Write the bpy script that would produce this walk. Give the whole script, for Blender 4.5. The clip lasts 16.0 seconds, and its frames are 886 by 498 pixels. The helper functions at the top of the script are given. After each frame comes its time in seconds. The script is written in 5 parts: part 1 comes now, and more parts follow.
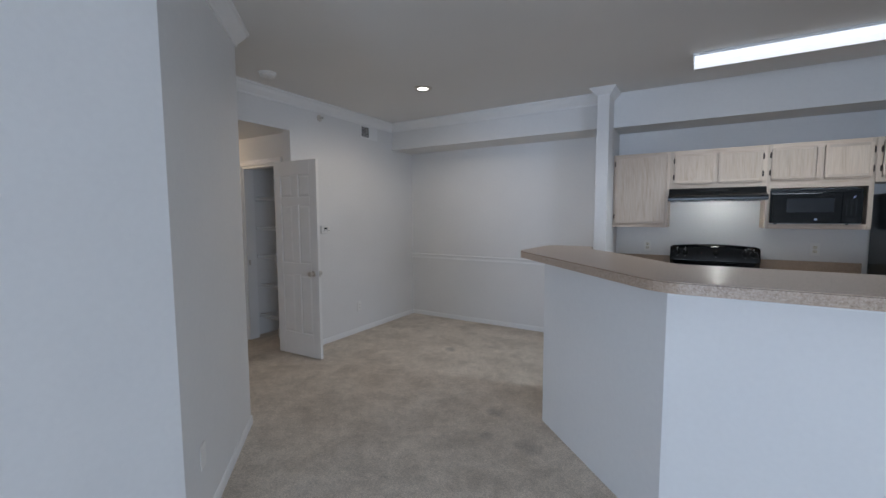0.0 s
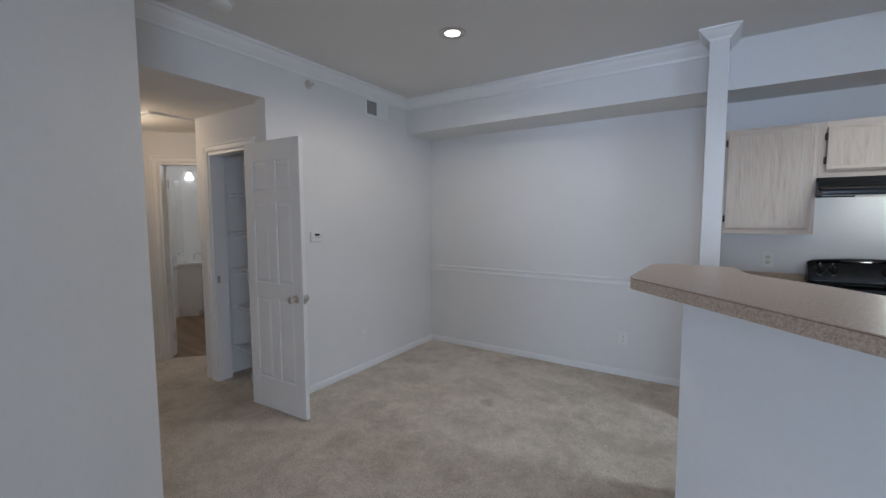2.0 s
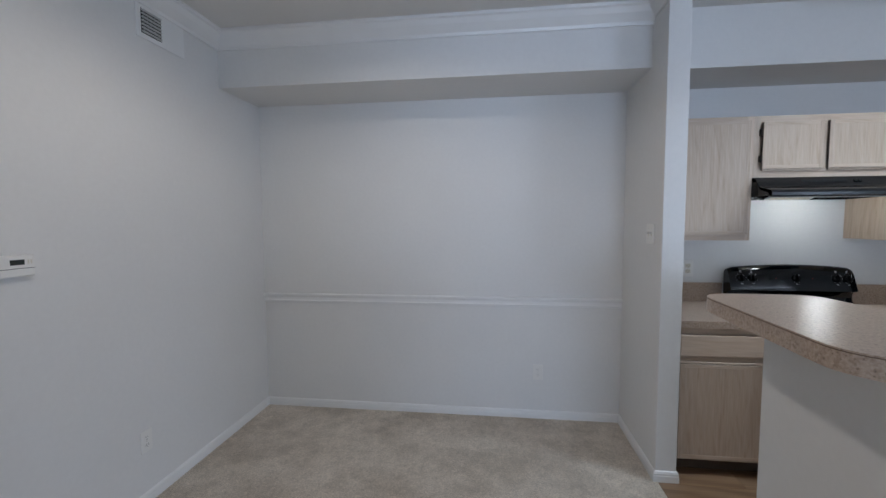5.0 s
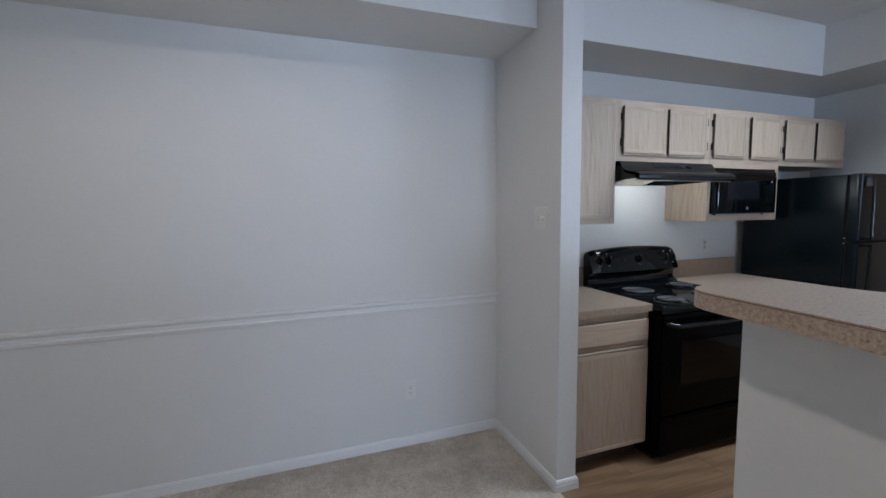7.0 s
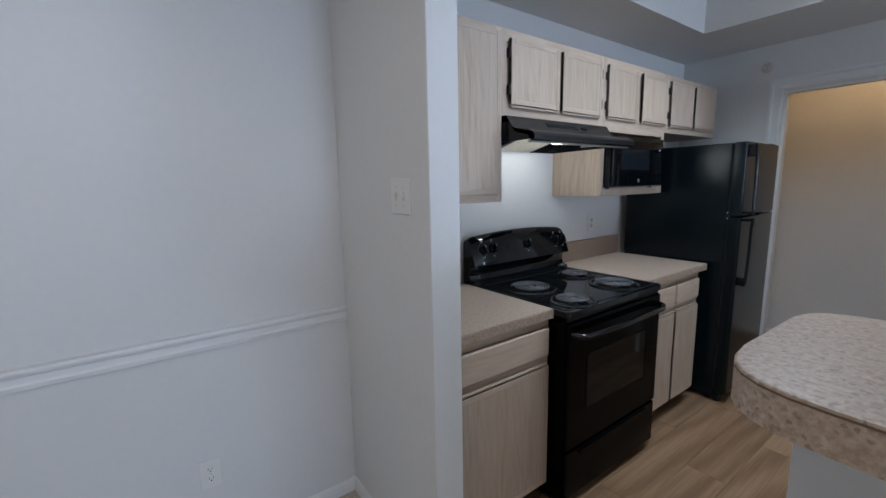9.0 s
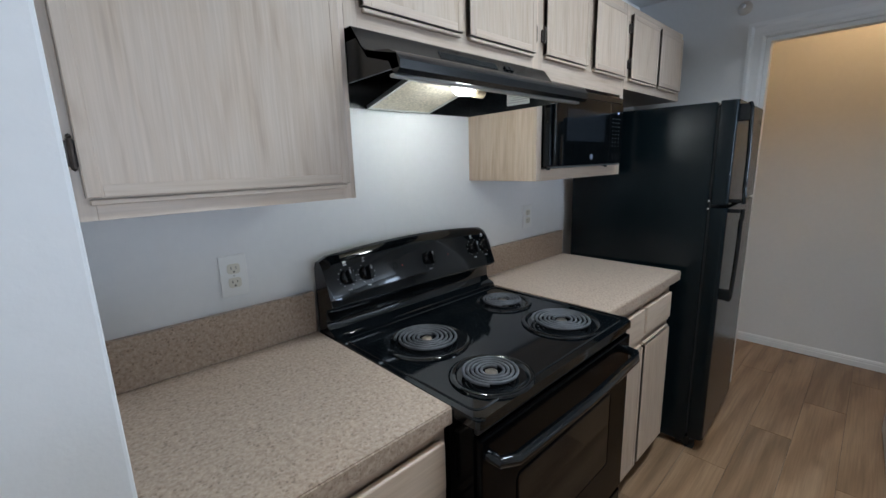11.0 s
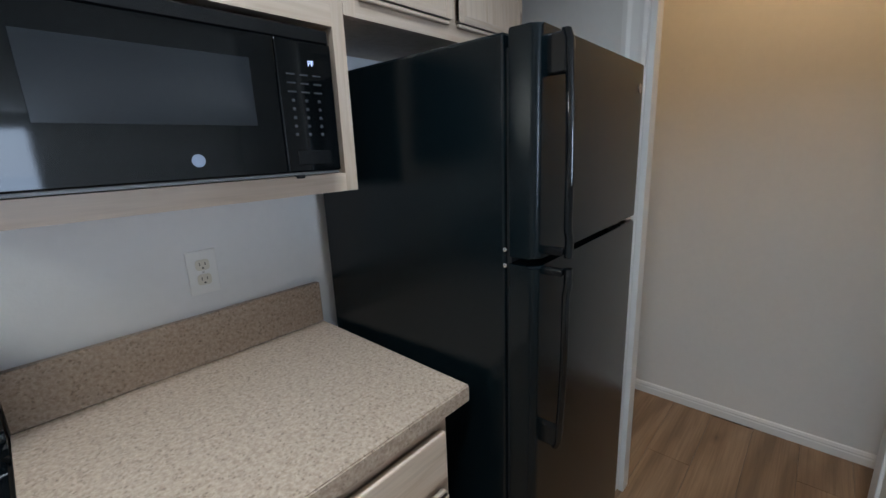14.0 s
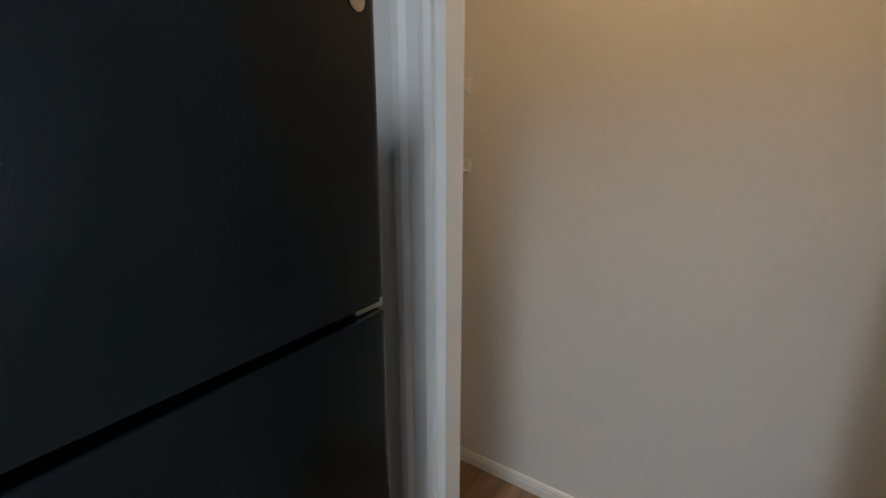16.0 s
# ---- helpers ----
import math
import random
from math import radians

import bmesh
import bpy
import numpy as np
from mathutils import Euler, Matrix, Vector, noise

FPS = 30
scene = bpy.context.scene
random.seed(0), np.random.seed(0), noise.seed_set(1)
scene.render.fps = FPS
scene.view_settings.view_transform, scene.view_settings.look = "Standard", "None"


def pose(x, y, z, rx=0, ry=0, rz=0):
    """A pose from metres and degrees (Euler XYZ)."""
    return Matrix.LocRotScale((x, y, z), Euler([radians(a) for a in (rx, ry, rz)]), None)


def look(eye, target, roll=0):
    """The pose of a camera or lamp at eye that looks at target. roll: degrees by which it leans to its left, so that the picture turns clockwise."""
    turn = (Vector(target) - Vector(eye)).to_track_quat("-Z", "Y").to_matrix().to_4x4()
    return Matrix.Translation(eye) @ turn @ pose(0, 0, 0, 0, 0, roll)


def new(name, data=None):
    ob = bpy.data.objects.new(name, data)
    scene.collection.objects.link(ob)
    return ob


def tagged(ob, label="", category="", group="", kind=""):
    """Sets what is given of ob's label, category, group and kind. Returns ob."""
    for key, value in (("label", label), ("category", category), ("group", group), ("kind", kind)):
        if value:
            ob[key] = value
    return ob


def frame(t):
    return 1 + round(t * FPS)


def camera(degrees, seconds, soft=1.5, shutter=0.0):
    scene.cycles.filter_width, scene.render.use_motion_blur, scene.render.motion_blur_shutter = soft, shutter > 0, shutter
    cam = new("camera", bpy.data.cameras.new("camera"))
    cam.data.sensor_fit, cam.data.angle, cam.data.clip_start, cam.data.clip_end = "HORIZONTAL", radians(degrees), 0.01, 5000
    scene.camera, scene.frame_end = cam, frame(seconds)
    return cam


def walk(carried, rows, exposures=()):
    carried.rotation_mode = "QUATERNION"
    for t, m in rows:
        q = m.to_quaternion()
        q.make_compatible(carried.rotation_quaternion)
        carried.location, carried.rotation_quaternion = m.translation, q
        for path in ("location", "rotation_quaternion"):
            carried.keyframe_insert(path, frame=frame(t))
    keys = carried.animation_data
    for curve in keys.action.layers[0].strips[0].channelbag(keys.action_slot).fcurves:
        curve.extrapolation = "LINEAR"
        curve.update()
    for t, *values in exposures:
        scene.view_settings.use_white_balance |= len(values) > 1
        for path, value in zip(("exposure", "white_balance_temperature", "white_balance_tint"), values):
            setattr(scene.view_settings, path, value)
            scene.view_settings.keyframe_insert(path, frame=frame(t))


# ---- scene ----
cam = camera(94.1, 16.0)
PATH = [
    (0, (0.241, 0.442, 1.493), (-0.793, 2.145, 1.325), -0.2),
    (0.5, (0.018, 0.68, 1.488), (-1.039, 2.369, 1.323), -0.0),
    (1, (-0.178, 0.955, 1.478), (-1.254, 2.633, 1.318), -0.2),
    (1.5, (-0.362, 1.214, 1.472), (-1.45, 2.885, 1.312), -0.3),
    (2, (-0.561, 1.431, 1.483), (-1.647, 3.103, 1.327), -0.2),
    (2.5, (-0.751, 1.662, 1.491), (-1.833, 3.336, 1.332), -0.4),
    (3, (-0.925, 1.848, 1.485), (-1.915, 3.579, 1.33), -0.4),
    (3.2, (-0.985, 1.909, 1.486), (-1.918, 3.672, 1.338), -0.4),
    (5.3, (-1.606, 2.481, 1.487), (-1.716, 4.473, 1.35), -0.4),
    (5.5, (-1.653, 2.53, 1.487), (-1.668, 4.525, 1.351), -0.5),
    (6, (-1.746, 2.68, 1.468), (-1.506, 4.661, 1.334), -0.5),
    (6.5, (-1.803, 2.899, 1.455), (-1.343, 4.84, 1.314), -0.6),
    (7, (-1.815, 3.097, 1.446), (-1.155, 4.976, 1.262), -0.7),
    (7.5, (-1.766, 3.299, 1.442), (-0.937, 5.102, 1.197), -0.8),
    (8, (-1.666, 3.48, 1.432), (-0.659, 5.184, 1.147), -1.0),
    (8.5, (-1.49, 3.651, 1.44), (-0.369, 5.28, 1.142), -1.1),
    (8.7, (-1.422, 3.699, 1.44), (-0.282, 5.315, 1.138), -1.1),
    (11, (-0.522, 4.268, 1.431), (0.824, 5.69, 1.023), -1.7),
    (11.5, (-0.313, 4.339, 1.435), (1.052, 5.74, 1.015), -1.9),
    (12, (-0.076, 4.348, 1.432), (1.273, 5.76, 0.995), -2.2),
    (12.5, (0.132, 4.352, 1.419), (1.505, 5.739, 0.983), -2.2),
    (13, (0.371, 4.346, 1.417), (1.746, 5.729, 0.974), -2.5),
    (13.5, (0.606, 4.349, 1.426), (2.022, 5.687, 0.982), -2.5),
    (14, (0.875, 4.303, 1.440), (2.297, 5.626, 0.974), -2.4),
    (14.5, (1.141, 4.262, 1.442), (2.5635, 5.585, 0.978), -2.3),
    (15, (1.387, 4.277, 1.440), (2.903, 5.488, 0.958), -1.1),
    (15.5, (1.589, 4.357, 1.435), (3.227, 5.395, 0.947), -0.6),
    (16, (1.808, 4.356, 1.419), (3.424, 5.443, 0.964), -0.0),
]
walk(cam, [(t, look(eye, target, roll)) for t, eye, target, roll in PATH],
     exposures=[(0.0, -0.26, 6000, 13.0), (1.5, -0.1, 5870, 13.0), (3.0, -0.09, 5820, 12.5), (5.5, -0.07, 5800, 12.5), (8.5, -0.01, 5690, 12.5), (11.0, 0.28, 5850, 10.0), (13.0, 0.37, 5880, 10.0), (14.5, 0.38, 6050, 10.0), (16.0, 0.58, 6150, 10.5)])

# ---- world and lights ----
world = bpy.data.worlds.new("world")
scene.world = world
world.use_nodes = True
wn = world.node_tree
sky = wn.nodes.new("ShaderNodeTexSky")
sky.sky_type, sky.sun_disc, sky.sun_elevation, sky.sun_rotation = "NISHITA", False, radians(40), radians(200)
wn.links.new(sky.outputs[0], wn.nodes["Background"].inputs[0])
wn.nodes["Background"].inputs[1].default_value = 0.12


def lamp(name, kind, power, colour, m, **extra):
    data = bpy.data.lights.new(name, kind)
    data.energy, data.color = power, colour
    for key, value in extra.items():
        if key == "size":
            data.size = value
        elif key == "size_y":
            data.shape, data.size_y = "RECTANGLE", value
        elif key == "radius":
            data.shadow_soft_size = value
        elif key == "spread":
            data.spread = value
        elif key == "angle":
            data.angle = value
        elif key == "spot":
            data.spot_size, data.spot_blend = value, 0.5
    ob = new(name, data)
    ob.matrix_world = m
    return ob


WALL_Y, LEFT_X, STUB_X0, STUB_X1, STUB_Y = 5.475, -3.348, -0.618, -0.503, 4.79
CEIL, LOW, RIGHT_X, PANTRY_X = 2.715, 2.37, 2.43, 3.26
SOUTH, EAST = -8.5, 6.8

lamp("sun", "SUN", 2.0, (1.0, 0.95, 0.88), look((2.0, -8, 7), (0, 0, 0)), angle=radians(0.5))
lamp("window_daylight", "AREA", 295, (0.64, 0.79, 1.0), look((0.2, SOUTH + 0.03, 1.30), (0.2, 0, 1.30)), size=3.1, size_y=2.1)
lamp("patio_daylight", "AREA", 225, (0.72, 0.84, 1.0), look((EAST - 0.03, -3.2, 1.2), (0, -3.2, 1.2)), size=3.2, size_y=2.1)
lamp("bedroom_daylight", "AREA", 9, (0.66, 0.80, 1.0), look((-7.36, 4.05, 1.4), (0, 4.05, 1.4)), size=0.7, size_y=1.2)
lamp("recessed_bulb", "SPOT", 42, (1.0, 0.86, 0.69), look((-2.07, 3.88, CEIL - 0.015), (-2.07, 3.88, 0)), spot=radians(168), radius=0.05)
lamp("hall_bulb", "POINT", 5.2, (1.0, 0.71, 0.43), pose(-4.72, 2.93, 2.19), radius=0.08)
lamp("hood_bulb_light", "POINT", 1.9, (0.98, 1.0, 0.90), pose(0.45, 5.17, 1.605), radius=0.03)
lamp("tube_light", "AREA", 19, (0.86, 0.95, 1.0), look((0.82, 4.28, 2.60), (0.82, 4.28, 0)), size=1.2, size_y=0.12, spread=radians(140))
# added bathroom fill with no fixture, in place of the room's bounced light
lamp("bath_light", "POINT", 11.0, (1.0, 0.95, 0.85), pose(-5.1, 5.0, 2.0), radius=0.08)
lamp("pantry_light", "POINT", 5.6, (1.0, 0.62, 0.28), pose(2.95, 4.35, 2.5), radius=0.08)

# ---- materials ----


def mat(name, colour, rough=0.5, metal=0.0, var=0.0, var_scale=4.0, grain=0.0, grain_scale=200.0, bump=0.0, bump_scale=300.0, spec=0.5, coat=0.0, stretch=(1, 1, 1)):
    """Plain surface with two scales of variation in colour, roughness and relief."""
    m = bpy.data.materials.new(name)
    m.use_nodes = True
    nt = m.node_tree
    b = nt.nodes["Principled BSDF"]
    b.inputs["Base Color"].default_value = (*colour, 1)
    b.inputs["Roughness"].default_value = rough
    b.inputs["Metallic"].default_value = metal
    b.inputs["Specular IOR Level"].default_value = spec
    b.inputs["Coat Weight"].default_value = coat
    tc = nt.nodes.new("ShaderNodeTexCoord")
    mp = nt.nodes.new("ShaderNodeMapping")
    mp.inputs["Scale"].default_value = stretch
    nt.links.new(tc.outputs["Object"], mp.inputs[0])

    def noise_node(scale, detail=3):
        n = nt.nodes.new("ShaderNodeTexNoise")
        n.inputs["Scale"].default_value, n.inputs["Detail"].default_value = scale, detail
        nt.links.new(mp.outputs[0], n.inputs["Vector"])
        return n

    last = None
    for amount, scale in ((var, var_scale), (grain, grain_scale)):
        if not amount:
            continue
        n = noise_node(scale)
        r = nt.nodes.new("ShaderNodeMapRange")
        r.inputs[1].default_value, r.inputs[2].default_value = 0.3, 0.7
        r.inputs[3].default_value, r.inputs[4].default_value = 1 - amount, 1 + amount
        nt.links.new(n.outputs[0], r.inputs[0])
        mx = nt.nodes.new("ShaderNodeVectorMath")
        mx.operation = "SCALE"
        if last:
            nt.links.new(last, mx.inputs[0])
        else:
            mx.inputs[0].default_value = colour
        nt.links.new(r.outputs[0], mx.inputs["Scale"])
        last = mx.outputs[0]
    if last:
        nt.links.new(last, b.inputs["Base Color"])
    if bump:
        n = noise_node(bump_scale, 4)
        bp = nt.nodes.new("ShaderNodeBump")
        bp.inputs["Strength"].default_value, bp.inputs["Distance"].default_value = bump, 0.002
        nt.links.new(n.outputs[0], bp.inputs["Height"])
        nt.links.new(bp.outputs[0], b.inputs["Normal"])
    return m


def glow(name, colour, strength):
    m = bpy.data.materials.new(name)
    m.use_nodes = True
    b = m.node_tree.nodes["Principled BSDF"]
    b.inputs["Base Color"].default_value = (*colour, 1)
    b.inputs["Emission Color"].default_value = (*colour, 1)
    b.inputs["Emission Strength"].default_value = strength
    return m


M_WALL = mat("wall_paint", (0.74, 0.735, 0.72), 0.75, var=0.02, var_scale=1.5, grain=0.012, grain_scale=40, bump=0.12, bump_scale=180, spec=0.25)
M_CEIL = mat("ceiling_paint", (0.76, 0.75, 0.73), 0.9, var=0.02, var_scale=1.2, bump=0.25, bump_scale=120, spec=0.15)
M_TRIM = mat("trim_enamel", (0.80, 0.80, 0.79), 0.38, var=0.015, var_scale=6, bump=0.04, bump_scale=60)
M_DOOR = mat("door_enamel", (0.78, 0.77, 0.75), 0.42, var=0.02, var_scale=5, grain=0.01, grain_scale=90, bump=0.05, bump_scale=90)
M_PLASTIC = mat("white_plastic", (0.78, 0.77, 0.74), 0.35)
M_HOOD = mat("black_hood_enamel", (0.004, 0.005, 0.006), 0.24, var=0.1, var_scale=3, spec=0.45)
M_BLACK = mat("black_enamel", (0.003, 0.0042, 0.0052), 0.06, var=0.1, var_scale=3, spec=0.5)
M_BLACKF = mat("black_oven_front", (0.0015, 0.0016, 0.0018), 0.12, var=0.1, var_scale=3, spec=0.06)
M_BLACKP = mat("black_plastic", (0.006, 0.0065, 0.007), 0.2, bump=0.02, bump_scale=300, spec=0.3)
M_DARK = mat("dark_void", (0.012, 0.012, 0.012), 0.8)
M_CHROME = mat("chrome", (0.75, 0.75, 0.74), 0.14, 1.0)
M_NICKEL = mat("satin_nickel", (0.62, 0.59, 0.55), 0.28, 1.0, var=0.05, var_scale=30)
M_BRONZE = mat("dark_bronze", (0.07, 0.055, 0.045), 0.45, 0.8, var=0.3, var_scale=60)


def ramp(nt, fac, stops):
    r = nt.nodes.new("ShaderNodeValToRGB")
    while len(r.color_ramp.elements) < len(stops):
        r.color_ramp.elements.new(0.5)
    for e, (p, c) in zip(r.color_ramp.elements, stops):
        e.position, e.color = p, (*c, 1)
    nt.links.new(fac, r.inputs[0])
    return r.outputs[0]


def tex(nt, kind, vec, **values):
    n = nt.nodes.new("ShaderNodeTex" + kind)
    for k, v in values.items():
        n.inputs[k.replace("_", " ")].default_value = v
    nt.links.new(vec, n.inputs["Vector"])
    return n


def coords(nt, scale=(1, 1, 1), shift=None):
    tc = nt.nodes.new("ShaderNodeTexCoord")
    mp = nt.nodes.new("ShaderNodeMapping")
    mp.inputs["Scale"].default_value = scale
    nt.links.new(tc.outputs["Object"], mp.inputs[0])
    if shift is not None:
        sc = nt.nodes.new("ShaderNodeVectorMath")
        sc.operation = "SCALE"
        cb = nt.nodes.new("ShaderNodeCombineXYZ")
        for i in range(3):
            nt.links.new(shift, cb.inputs[i])
        nt.links.new(cb.outputs[0], sc.inputs[0])
        sc.inputs["Scale"].default_value = 17.0
        ad = nt.nodes.new("ShaderNodeVectorMath")
        nt.links.new(mp.outputs[0], ad.inputs[0])
        nt.links.new(sc.outputs[0], ad.inputs[1])
        return ad.outputs[0]
    return mp.outputs[0]


def mixc(nt, fac, a, b, mode="MIX"):
    n = nt.nodes.new("ShaderNodeMix")
    n.data_type, n.blend_type = "RGBA", mode
    for sock, v in ((n.inputs[0], fac), (n.inputs[6], a), (n.inputs[7], b)):
        if isinstance(v, (float, int)):
            sock.default_value = v
        elif isinstance(v, tuple):
            sock.default_value = (*v, 1)
        else:
            nt.links.new(v, sock)
    return n.outputs[2]


def bumped(nt, b, height, strength, distance):
    bp = nt.nodes.new("ShaderNodeBump")
    bp.inputs["Strength"].default_value, bp.inputs["Distance"].default_value = strength, distance
    nt.links.new(height, bp.inputs["Height"])
    nt.links.new(bp.outputs[0], b.inputs["Normal"])


def fresh(name, rough):
    m = bpy.data.materials.new(name)
    m.use_nodes = True
    b = m.node_tree.nodes["Principled BSDF"]
    b.inputs["Roughness"].default_value = rough
    return m, m.node_tree, b


def carpet_material():
    m, nt, b = fresh("cut_pile_carpet", 1.0)
    b.inputs["Specular IOR Level"].default_value = 0.05
    b.inputs["Sheen Weight"].default_value = 0.25
    v = coords(nt)
    base = ramp(nt, tex(nt, "Noise", v, Scale=3.4, Detail=6.0, Roughness=0.62, Distortion=0.3).outputs[0],
                [(0.32, (0.60, 0.53, 0.445)), (0.5, (0.69, 0.615, 0.52)), (0.68, (0.74, 0.665, 0.57))])
    tuft = ramp(nt, tex(nt, "Noise", v, Scale=120.0, Detail=4.0, Roughness=0.75).outputs[0], [(0.3, (0.66, 0.65, 0.63)), (0.7, (1.36, 1.36, 1.36))])
    col = mixc(nt, 0.95, base, tuft, "MULTIPLY")
    foot = ramp(nt, tex(nt, "Noise", v, Scale=11.0, Detail=5.0, Roughness=0.7, Distortion=0.2).outputs[0], [(0.40, (0.87, 0.86, 0.845)), (0.57, (1.04, 1.04, 1.04))])
    col = mixc(nt, 0.8, col, foot, "MULTIPLY")
    drift = ramp(nt, tex(nt, "Noise", v, Scale=1.7, Detail=5.0, Roughness=0.68, Distortion=0.1).outputs[0], [(0.36, (0.86, 0.845, 0.825)), (0.52, (1.0, 1.0, 1.0)), (0.7, (1.06, 1.06, 1.06))])
    col = mixc(nt, 0.8, col, drift, "MULTIPLY")
    # worn grey spots in front of the bar
    for x, y, r in ((-0.98, 3.20, 0.055), (-0.90, 2.86, 0.05), (-0.60, 2.88, 0.075), (-2.0, 4.3, 0.06)):
        d = nt.nodes.new("ShaderNodeVectorMath")
        d.operation = "DISTANCE"
        wob = tex(nt, "Noise", v, Scale=14.0, Detail=2.0)
        ad = nt.nodes.new("ShaderNodeVectorMath")
        ad.operation = "MULTIPLY_ADD"
        nt.links.new(wob.outputs[1], ad.inputs[0])
        ad.inputs[1].default_value = (0.12, 0.12, 0)
        nt.links.new(v, ad.inputs[2])
        nt.links.new(ad.outputs[0], d.inputs[0])
        d.inputs[1].default_value = (x + 0.06, y + 0.06, 0)
        mr = nt.nodes.new("ShaderNodeMapRange")
        mr.inputs[1].default_value, mr.inputs[2].default_value = r * 0.5, r * 1.5
        mr.inputs[3].default_value, mr.inputs[4].default_value = 0.36, 0.0
        nt.links.new(d.outputs["Value"], mr.inputs[0])
        col = mixc(nt, mr.outputs[0], col, (0.14, 0.125, 0.11))
    nt.links.new(col, b.inputs["Base Color"])
    hsum = tex(nt, "Noise", v, Scale=260.0, Detail=4.0, Roughness=0.75)
    bumped(nt, b, hsum.outputs[0], 0.9, 0.008)
    return m


def wood_material(name, stops, along, rough, scale=1.0, contrast=0.22, knots=False, pores=0.38):
    """Sawn wood with grain running along the axis that is given (0, 1 or 2)."""
    m, nt, b = fresh(name, rough)
    info = nt.nodes.new("ShaderNodeObjectInfo")
    stretch = [14 * scale] * 3
    stretch[along] = 2.2 * scale
    v = coords(nt, tuple(stretch), info.outputs["Random"])
    n1 = tex(nt, "Noise", v, Scale=0.55 if knots else 1.1, Detail=3.0, Distortion=1.6)
    w = nt.nodes.new("ShaderNodeTexWave")
    w.inputs["Scale"].default_value, w.inputs["Distortion"].default_value = (0.35, 9.0) if knots else (1.3, 11.0)
    w.inputs["Detail"].default_value, w.inputs["Detail Scale"].default_value = 3.0, 0.9
    w.bands_direction = "DIAGONAL"
    nt.links.new(v, w.inputs["Vector"])
    fine = [130 * scale] * 3
    fine[along] = 4 * scale
    v2 = coords(nt, tuple(fine), info.outputs["Random"])
    n2 = tex(nt, "Noise", v2, Scale=1.0, Detail=3.0, Roughness=0.65)
    c1 = ramp(nt, mixc(nt, contrast, n1.outputs[0], w.outputs[0]), stops)
    if knots:
        kv = coords(nt, (1.5, 4.0, 1.0), info.outputs["Random"])
        vo = nt.nodes.new("ShaderNodeTexVoronoi")
        vo.inputs["Scale"].default_value = 1.3
        nt.links.new(kv, vo.inputs["Vector"])
        c1 = mixc(nt, 0.85, c1, ramp(nt, vo.outputs["Distance"], [(0.02, (0.30, 0.26, 0.22)), (0.06, (0.72, 0.68, 0.64)), (0.16, (1.0, 1.0, 1.0))]), "MULTIPLY")
    pore = ramp(nt, n2.outputs[0], [(0.30, (0.72, 0.70, 0.68)), (0.62, (1.06, 1.06, 1.06))])
    c2 = mixc(nt, pores, c1, pore, "MULTIPLY")
    tone = nt.nodes.new("ShaderNodeMapRange")
    tone.inputs[3].default_value, tone.inputs[4].default_value = 0.9, 1.1
    nt.links.new(info.outputs["Random"], tone.inputs[0])
    sc = nt.nodes.new("ShaderNodeVectorMath")
    sc.operation = "SCALE"
    nt.links.new(c2, sc.inputs[0])
    nt.links.new(tone.outputs[0], sc.inputs["Scale"])
    nt.links.new(sc.outputs[0], b.inputs["Base Color"])
    bumped(nt, b, n2.outputs[0], 0.18, 0.001)
    return m


def laminate_material():
    m, nt, b = fresh("speckled_laminate", 0.33)
    v = coords(nt)
    big = ramp(nt, tex(nt, "Noise", v, Scale=115.0, Detail=4.0, Roughness=0.65).outputs[0],
               [(0.36, (0.335, 0.247, 0.182)), (0.5, (0.42, 0.326, 0.25)), (0.64, (0.485, 0.39, 0.31))])
    vo = nt.nodes.new("ShaderNodeTexVoronoi")
    vo.inputs["Scale"].default_value = 230.0
    nt.links.new(v, vo.inputs["Vector"])
    spk = ramp(nt, vo.outputs["Color"], [(0.12, (0.46, 0.42, 0.38)), (0.24, (0.95, 0.95, 0.94)), (0.8, (1.03, 1.02, 1.01)), (0.95, (1.25, 1.23, 1.20))])
    col = mixc(nt, 0.65, big, spk, "MULTIPLY")
    nt.links.new(col, b.inputs["Base Color"])
    bumped(nt, b, tex(nt, "Noise", v, Scale=320.0, Detail=2.0).outputs[0], 0.06, 0.001)
    return m


PALE = [(0.27, (0.465, 0.352, 0.252)), (0.43, (0.53, 0.416, 0.314)), (0.64, (0.565, 0.457, 0.357))]
OAK = [(0.28, (0.20, 0.118, 0.062)), (0.5, (0.27, 0.168, 0.093)), (0.72, (0.31, 0.20, 0.116))]
M_CARPET = carpet_material()
M_CAB = wood_material("pickled_oak", PALE, 2, 0.42, 1.0, 0.10, False, 0.45)
M_CABX = wood_material("pickled_oak_across", PALE, 0, 0.42, 1.0, 0.08, False, 0.4)
M_PLANK = wood_material("vinyl_plank", OAK, 0, 0.36, 0.8, 0.4, True, 0.85)
M_LAM = laminate_material()
M_SUB = mat("underlay", (0.06, 0.045, 0.035), 0.9)

# ---- building helpers ----


def put_box(bm, x0, y0, z0, x1, y1, z1, bev=0.0, seg=2):
    """Adds a box to bm; its edges rounded by bev."""
    vs = [bm.verts.new((x, y, z)) for x in (x0, x1) for y in (y0, y1) for z in (z0, z1)]
    fs = [bm.faces.new([vs[i] for i in f]) for f in ((0, 1, 3, 2), (4, 6, 7, 5), (0, 4, 5, 1), (2, 3, 7, 6), (0, 2, 6, 4), (1, 5, 7, 3))]
    if bev:
        edges = list({e for f in fs for e in f.edges})
        bmesh.ops.bevel(bm, geom=edges, offset=bev, segments=seg, profile=0.5, affect="EDGES")
    return bm


